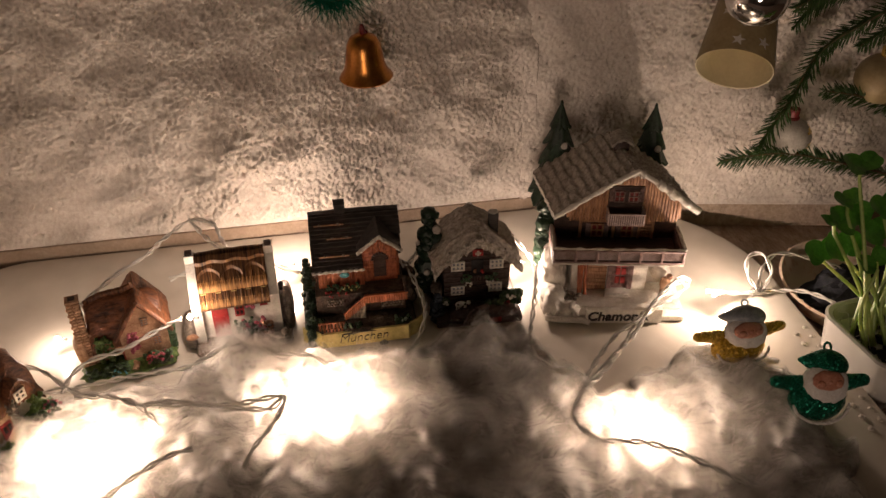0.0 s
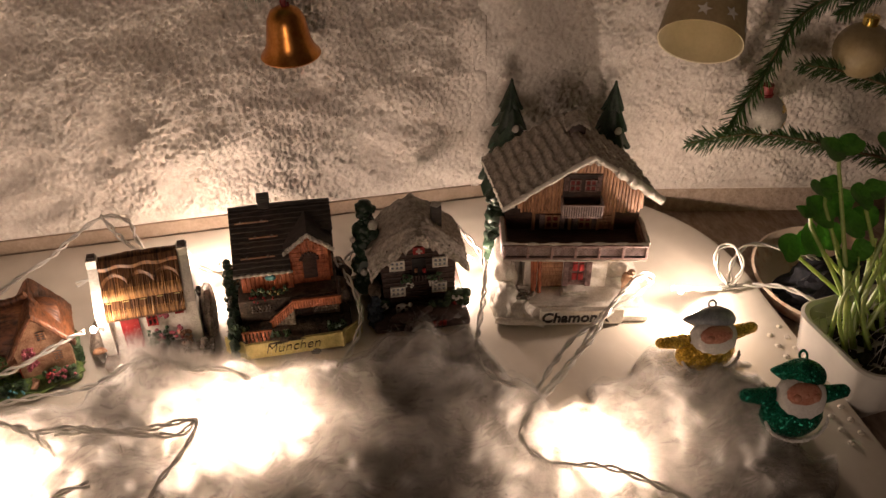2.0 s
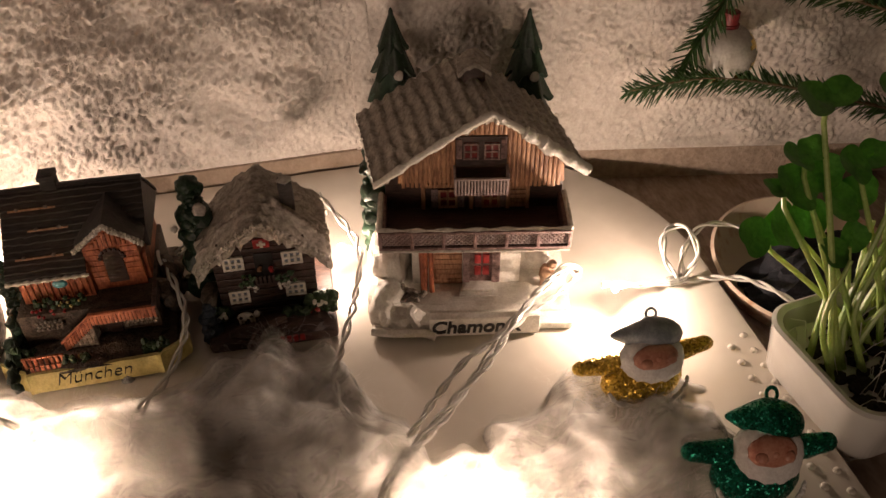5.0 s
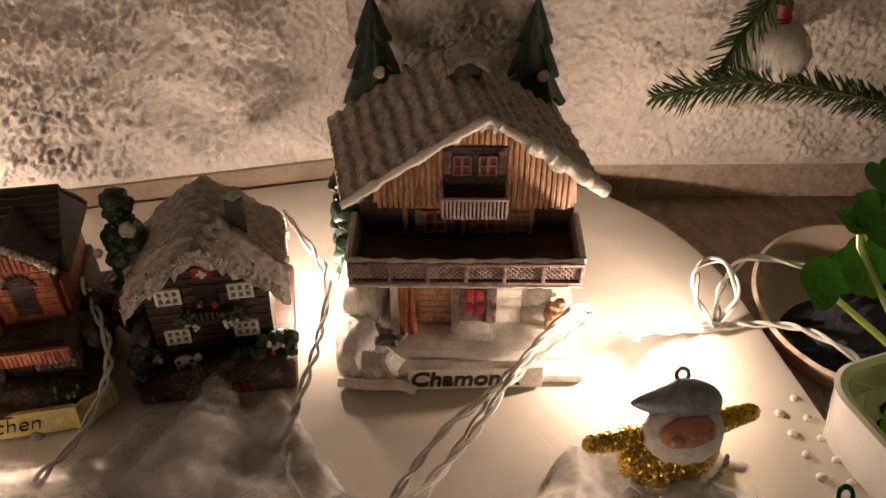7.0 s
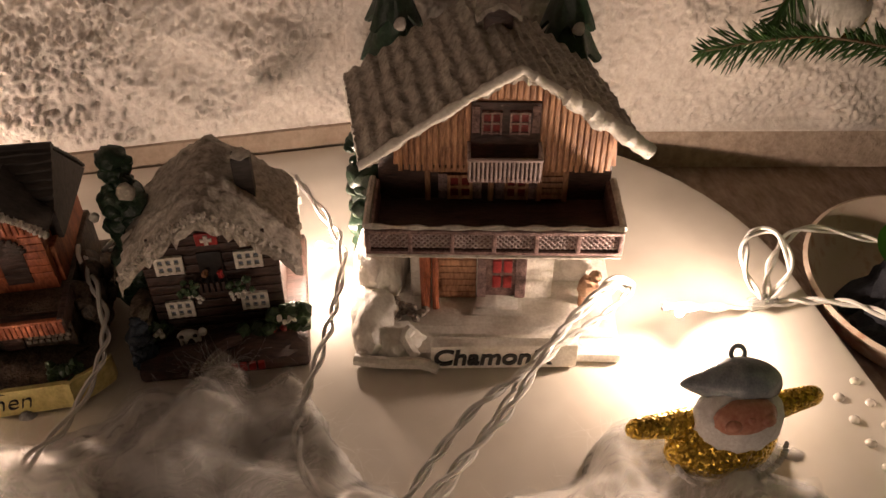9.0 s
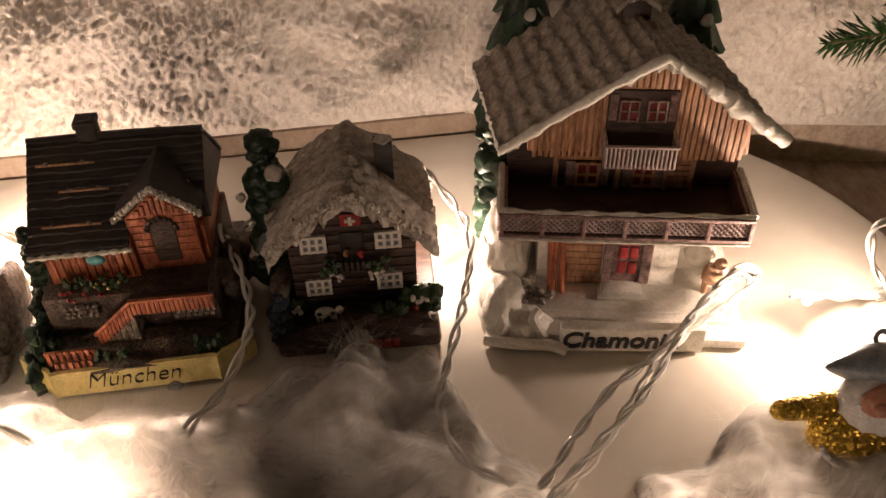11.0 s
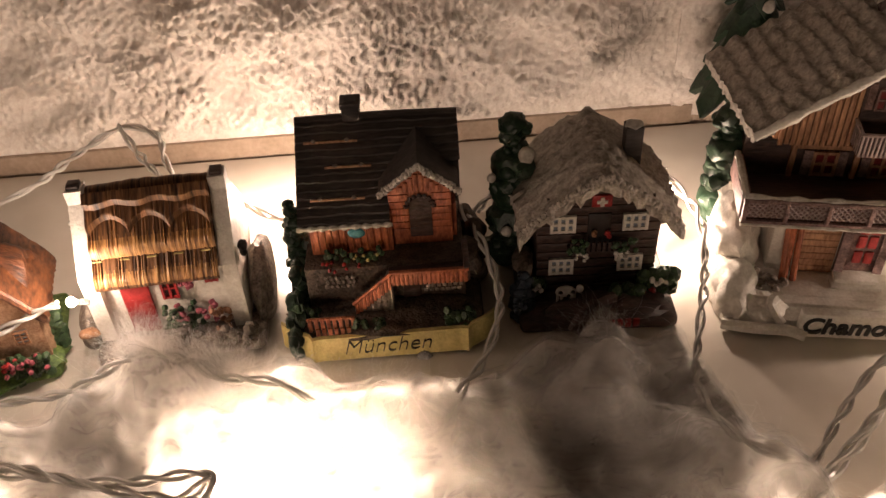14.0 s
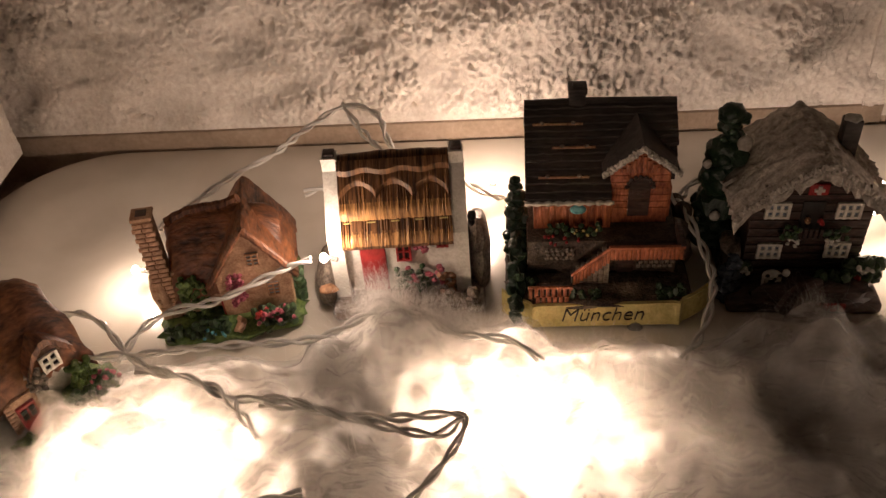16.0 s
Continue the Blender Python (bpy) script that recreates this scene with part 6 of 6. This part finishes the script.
for (x, y, z, yaw, tilt, s), (rx, ry) in zip(LEAVES, roots):
    pts = spline([(rx, ry, 0.031), (rx * 0.7 + x * 0.3, ry * 0.6 + y * 0.4, 0.03 + (z - 0.03) * 0.45), (x, y, z)], 0.004)
    z += 0.006
    pts[-1].z = z
    st = part("stem", tube(bmesh.new(), pts, lambda t: 0.0016 - 0.0006 * t, 7), STEM, pot)
    bm = bmesh.new()
    leaf(bm, (x - 0.55 * s, y - 0.002, z + 0.001), yaw, tilt, 16, s * 0.74)
    part("leaf", bm, LEAF, st)
    bm = bmesh.new()
    leaf(bm, (x + 0.60 * s, y + 0.003, z - 0.002 + rng.uniform(-0.002, 0.004)), yaw + 180 + rng.uniform(-30, 30), tilt * rng.uniform(0.4, 1.3), -20, s * 0.64)
    part("leaf", bm, LEAF, st)
for k in range(10):
    rx, ry = -0.044 + 0.009 * k + rng.uniform(-0.003, 0.003), rng.uniform(-0.010, 0.016)
    pts = spline([(rx, ry, 0.031), (rx + rng.uniform(-0.008, 0.004), ry + 0.010, 0.060), (rx + rng.uniform(-0.012, 0.008), ry + 0.016, 0.085)], 0.004)
    part("stem", tube(bmesh.new(), pts, lambda t: 0.0015 - 0.0006 * t, 7), STEM, pot)
bm = bmesh.new()
for k in range(90):
    x, y = rng.uniform(-0.044, 0.040), rng.uniform(-0.022, 0.024)
    a = rng.uniform(0, 6.3)
    tube(bm, [Vector((x, y, 0.033)), Vector((x + 0.004 * math.cos(a), y + 0.004 * math.sin(a), 0.040 + rng.random() * 0.006)), Vector((x + 0.010 * math.cos(a), y + 0.010 * math.sin(a), 0.041 + rng.random() * 0.012))], 0.00022, 3)
tagged(part("root_hair", bm, FIBRE, pot, "fine white root hairs"), kind="stuff")

# ---- dish and cloth behind the pot ----
dish = thing("dish", pose(0.374, 0.433, -0.0065, 4, 0, -8) @ Matrix.Scale(0.84, 4), "round cream dish with orange-brown stains behind the pot", "dish")
bm = lathe(bmesh.new(), [(0.0005, 0.0), (0.040, 0.0), (0.050, 0.006), (0.056, 0.019), (0.0575, 0.0215), (0.0555, 0.0225), (0.047, 0.010), (0.036, 0.004), (0.0005, 0.0025)], 56)
part("plate", bm, TERRACOTTA, dish)
bm = blob(bmesh.new(), (0.372, 0.424, 0.006), (0.034, 0.018, 0.020), 0.35, 1.8, 4, 3)
tagged(part("dark_cloth", bm, CLOTH, None), "crumpled dark blue-black cloth behind the pot", "cloth")

# ---- hanging things ----
bell = thing("bell_ornament", pose(0.0485, 0.5520, 0.1425, 0, -2, 0) @ Matrix.Scale(0.96, 4), "copper-gold bell ornament hanging from green tinsel", "bell")
prof = [(0.0182, 0.0), (0.0192, 0.0012), (0.0186, 0.0024), (0.0160, 0.0056), (0.0142, 0.0105), (0.0130, 0.0180), (0.0118, 0.0250), (0.0092, 0.0300), (0.0045, 0.0325), (0.0004, 0.0330)]
bm = lathe(bmesh.new(), prof + [(0.0004, 0.0318), (0.0080, 0.0290), (0.0108, 0.0240), (0.0130, 0.0105), (0.0150, 0.0050), (0.0176, 0.0006), (0.0182, 0.0)], 40)
part("bell_body", bm, BELL, bell)
part("clapper", rod(blob(bmesh.new(), (0, 0, 0.001), (0.0030, 0.0030, 0.0030), 0, 1, 2), (0, 0, 0.002), (0, 0, 0.030), 0.0005, None, 6), BELL, bell)
part("bow", blob(blob(bmesh.new(), (0, -0.001, 0.0360), (0.0022, 0.0020, 0.0042), 0.3, 2, 2, 1), (0.0022, 0, 0.0335), (0.0016, 0.0014, 0.0016), 0.2, 2, 2, 3), DARK_RED, bell, "dark red knot")
part("cord", tube(bmesh.new(), spline([(0, 0, 0.033), (0.001, 0, 0.046), (0.0, 0, 0.070)], 0.004), 0.0004, 5), COPPER, bell)

bm = bmesh.new()
rng = random.Random(9)
axis = spline([(-0.05, 0.556, 0.330), (-0.005, 0.554, 0.262), (0.010, 0.552, 0.211), (0.028, 0.551, 0.197), (0.046, 0.552, 0.206), (0.066, 0.554, 0.250), (0.13, 0.548, 0.33)], 0.00018)
for p in axis:
    for _ in range(2):
        d = Vector((rng.gauss(0, 1), rng.gauss(0, 1), rng.gauss(0, 1))).normalized()
        w = d.orthogonal().normalized() * 0.00040
        q = p + d * rng.uniform(0.013, 0.023) + Vector((0, 0, -0.005))
        q.y = min(q.y, 0.572)
        a, b, c = bm.verts.new(p - w), bm.verts.new(p + w), bm.verts.new(q)
        bm.faces.new((a, b, c))
garland = thing("tinsel_garland", Matrix.Identity(4), "shiny green tinsel garland hung along the wall", "garland")
tagged(part("tinsel", bm, TINSEL, garland, smooth=False), kind="stuff")
part("core_wire", tube(bmesh.new(), axis[::20], 0.0008, 5), TWIG, garland)

cup = thing("star_cup", pose(0.2835, 0.4880, 0.1560, -48, 0, 0) @ pose(0, 0, 0, 0, 24, 0) @ Matrix.Scale(0.86, 4), "olive paper cup lampshade printed with white stars", "hanging cup")
bm = lathe(bmesh.new(), [(0.0290, 0.0), (0.0294, 0.0008), (0.0225, 0.060), (0.0215, 0.060), (0.0215, 0.0592)], 40)
part("cup_wall", bm, CUP, cup)
bm = lathe(bmesh.new(), [(0.0290, 0.0), (0.0282, 0.0004), (0.0213, 0.0585), (0.0005, 0.0590)], 40)
part("cup_inside", bm, CUP_IN, cup, "cream inside")
for az, zz, s in ((-112, 0.0085, 0.0054), (-74, 0.0115, 0.0054), (-38, 0.008, 0.0044), (-40, 0.034, 0.0044), (-140, 0.036, 0.0044), (-97, 0.042, 0.0044)):
    bm = bmesh.new()
    r = 0.0292 - 0.0069 * zz / 0.06 + 0.0012
    ring = []
    for k in range(10):
        q = s if k % 2 == 0 else s * 0.42
        a = radians(az) + q * math.sin(radians(36 * k + 10)) / r
        z = zz + q * math.cos(radians(36 * k + 10))
        rr = 0.0294 - 0.0069 * z / 0.06 + 0.0008
        ring.append(bm.verts.new((rr * math.cos(a), rr * math.sin(a), z)))
    mid = bm.verts.new((r * math.cos(radians(az)), r * math.sin(radians(az)), zz))
    for k in range(10):
        bm.faces.new((ring[k], ring[(k + 1) % 10], mid))
    part("star", bm, WHITE_PAINT, cup, smooth=False)

ball = thing("silver_ball", pose(0.2765, 0.4660, 0.2135) @ Matrix.Scale(0.92, 4), "mirror-silver glass ball ornament on a thread", "ball ornament")
bm = bmesh.new()
bmesh.ops.create_uvsphere(bm, u_segments=40, v_segments=24, radius=0.0205)
part("ball", bm, SILVER, ball)
part("cap", lathe(bmesh.new(), [(0.0048, 0.019), (0.0050, 0.025), (0.0010, 0.0255)], 16), GOLD_METAL, ball)
part("thread", tube(bmesh.new(), [Vector((0, 0, 0.025)), Vector((0.001, 0, 0.08))], 0.0003, 4), COPPER, ball)

orn = thing("frosted_ball", pose(0.3535, 0.5150, 0.0855) @ Matrix.Diagonal((1.0, 0.9, 0.92, 1)), "frosted white and gold glass ball hanging from the fir twig", "ball ornament")
bm = bmesh.new()
bmesh.ops.create_uvsphere(bm, u_segments=36, v_segments=22, radius=0.0170)
for f in bm.faces:
    c = f.calc_center_median()
    f.material_index = 1 if (c.z < -0.0075 + 0.003 * math.sin(c.x * 420) or c.x > 0.0115 + 0.004 * math.sin(c.z * 500)) else 0
part("ball", bm, [FROST, GOLD_METAL], orn)
part("cap", lathe(bmesh.new(), [(0.0048, 0.0160), (0.0050, 0.0180), (0.0042, 0.0185), (0.0042, 0.0250), (0.0008, 0.0255)], 18), DARK_RED, orn, "dark red cap")
part("thread", tube(bmesh.new(), spline([(0, 0, 0.025), (0.001, 0, 0.040), (0.0005, 0.002, 0.056)], 0.003), 0.0005, 5), COPPER, orn)

dull = thing("dull_ball", pose(0.4090, 0.5060, 0.1310), "dull grey-gold glass ball hanging behind the fir twigs", "ball ornament")
bm = bmesh.new()
bmesh.ops.create_uvsphere(bm, u_segments=36, v_segments=22, radius=0.0180)
part("ball", bm, CUP, dull)
part("cap", lathe(bmesh.new(), [(0.0048, 0.0170), (0.0050, 0.0230), (0.0008, 0.0235)], 18), GOLD_METAL, dull)
part("thread", tube(bmesh.new(), [Vector((0, 0, 0.022)), Vector((0.001, 0.001, 0.060))], 0.0004, 5), COPPER, dull)


# ---- fir twigs ----
fir = thing("fir_branch", Matrix.Identity(4), "green fir branch with short needles reaching in before the wall", "fir branch")


def twig(points, seed, length=0.0125, dens=0.00062):
    rng = random.Random(seed)
    pts = spline(points, dens)
    core = part("twig", tube(bmesh.new(), pts[::6] + [pts[-1]], lambda t: 0.0006 + 0.0010 * t, 6), TWIG, fir)
    bm = bmesh.new()
    for i, p in enumerate(pts[:-1]):
        d = (pts[i + 1] - p).normalized()
        for s in (-1, 1):
            side = Vector((0, 0, 1)) * s * rng.uniform(0.5, 1.0) + Vector((0, -1, 0)) * rng.uniform(-0.8, 0.8)
            side = (side - d * side.dot(d)).normalized()
            q = -d * rng.uniform(0.55, 0.95) + side * rng.uniform(0.6, 0.95)
            ln = length * rng.uniform(0.7, 1.1) * min(1.0, 0.45 + i / 40)
            e = p + q.normalized() * ln + Vector((0, 0, -0.0012))
            w = q.cross(Vector((0.3, 1, 0.2))).normalized() * 0.00042
            u = q.cross(w).normalized() * 0.0004
            a, b, c, t = bm.verts.new(p - w), bm.verts.new(p + w), bm.verts.new(p + u), bm.verts.new(e)
            m1 = p.lerp(e, 0.75)
            a2, b2, c2 = bm.verts.new(m1 - w), bm.verts.new(m1 + w), bm.verts.new(m1 + u)
            for f in ((a, b, b2, a2), (b, c, c2, b2), (c, a, a2, c2), (a2, b2, t), (b2, c2, t), (c2, a2, t)):
                bm.faces.new(f)
    tagged(part("needles", bm, NEEDLE, core, smooth=False), kind="stuff")


twig([(0.297, 0.504, 0.0775), (0.325, 0.503, 0.0800), (0.352, 0.502, 0.0785), (0.395, 0.498, 0.0680), (0.437, 0.492, 0.0560), (0.50, 0.48, 0.040)], 1)
twig([(0.324, 0.506, 0.0810), (0.332, 0.506, 0.1000), (0.342, 0.505, 0.1215), (0.354, 0.504, 0.1560), (0.375, 0.502, 0.1730), (0.398, 0.500, 0.1860), (0.44, 0.49, 0.210)], 2)
twig([(0.366, 0.505, 0.1260), (0.392, 0.502, 0.1210), (0.419, 0.498, 0.1120), (0.46, 0.49, 0.100)], 3)
twig([(0.331, 0.505, 0.1760), (0.342, 0.504, 0.1900), (0.360, 0.500, 0.2010), (0.40, 0.49, 0.215)], 4)
twig([(0.326, 0.500, 0.1900), (0.340, 0.499, 0.2000), (0.360, 0.497, 0.2120)], 5)
twig([(0.380, 0.500, 0.1600), (0.400, 0.498, 0.1740), (0.425, 0.495, 0.1830), (0.46, 0.49, 0.190)], 6)

# ---- loose cotton fibres ----
rng = np.random.default_rng(5)
verts, faces = [], []
for k in range(13000):
    x, y = rng.uniform(-0.22, 0.275), rng.uniform(0.25, 0.455)
    if cotton_height(x, y) < 0.003:
        continue
    a, n = rng.uniform(0, 6.283), 6
    ln, bend = rng.uniform(0.008, 0.024), rng.uniform(-1.6, 1.6)
    rise = abs(rng.normal(0, 0.0018)) * (1 + 2.0 * (rng.random() < 0.15))
    for i in range(n + 1):
        t = i / n
        h = cotton_height(x, y) + 0.0003 + rise * math.sin(math.pi * t)
        w = 0.00004 * (1 - 0.7 * t)
        verts += [(x - w * math.sin(a), y + w * math.cos(a), h), (x + w * math.sin(a), y - w * math.cos(a), h)]
        if i:
            b = len(verts)
            faces.append((b - 4, b - 3, b - 1, b - 2))
        a += bend / n
        x, y = x + ln / n * math.cos(a), y + ln / n * math.sin(a)
for k in range(5000):
    # loose tufts standing up before the houses
    cx, cy, reach, tall = ((-0.058, 0.440, 0.015, 0.019), (-0.030, 0.436, 0.016, 0.011), (0.095, 0.446, 0.020, 0.008), (0.020, 0.424, 0.020, 0.006))[(0, 0, 1, 0, 1, 0, 2, 1, 0, 3)[k % 10]]
    x, y = rng.normal(cx, reach * 0.6), rng.normal(cy - 0.004, 0.004)
    h = cotton_height(x, y)
    if h < 0.003:
        continue
    a, ln, rise, bend = rng.uniform(0, 6.283), rng.uniform(0.006, 0.016), tall * rng.uniform(0.1, 1.0), rng.uniform(-2.5, 2.5)
    for i in range(8):
        t = i / 7
        w = 0.000033 * (1 - 0.6 * t)
        z = h + rise * math.sin(1.9 * t)
        verts += [(x - w * math.sin(a), y + w * math.cos(a), z), (x + w * math.sin(a), y - w * math.cos(a), z)]
        if i:
            b = len(verts)
            faces.append((b - 4, b - 3, b - 1, b - 2))
        a += bend / 7
        x, y = x + ln / 7 * math.cos(a), y + ln / 7 * math.sin(a)
me = bpy.data.meshes.new("cotton_fibres")
me.from_pydata(verts, [], faces)
me.materials.append(FIBRE)
tagged(new("cotton_fibres", me), "fine loose white fibres on the cotton wool", "cotton", kind="stuff")
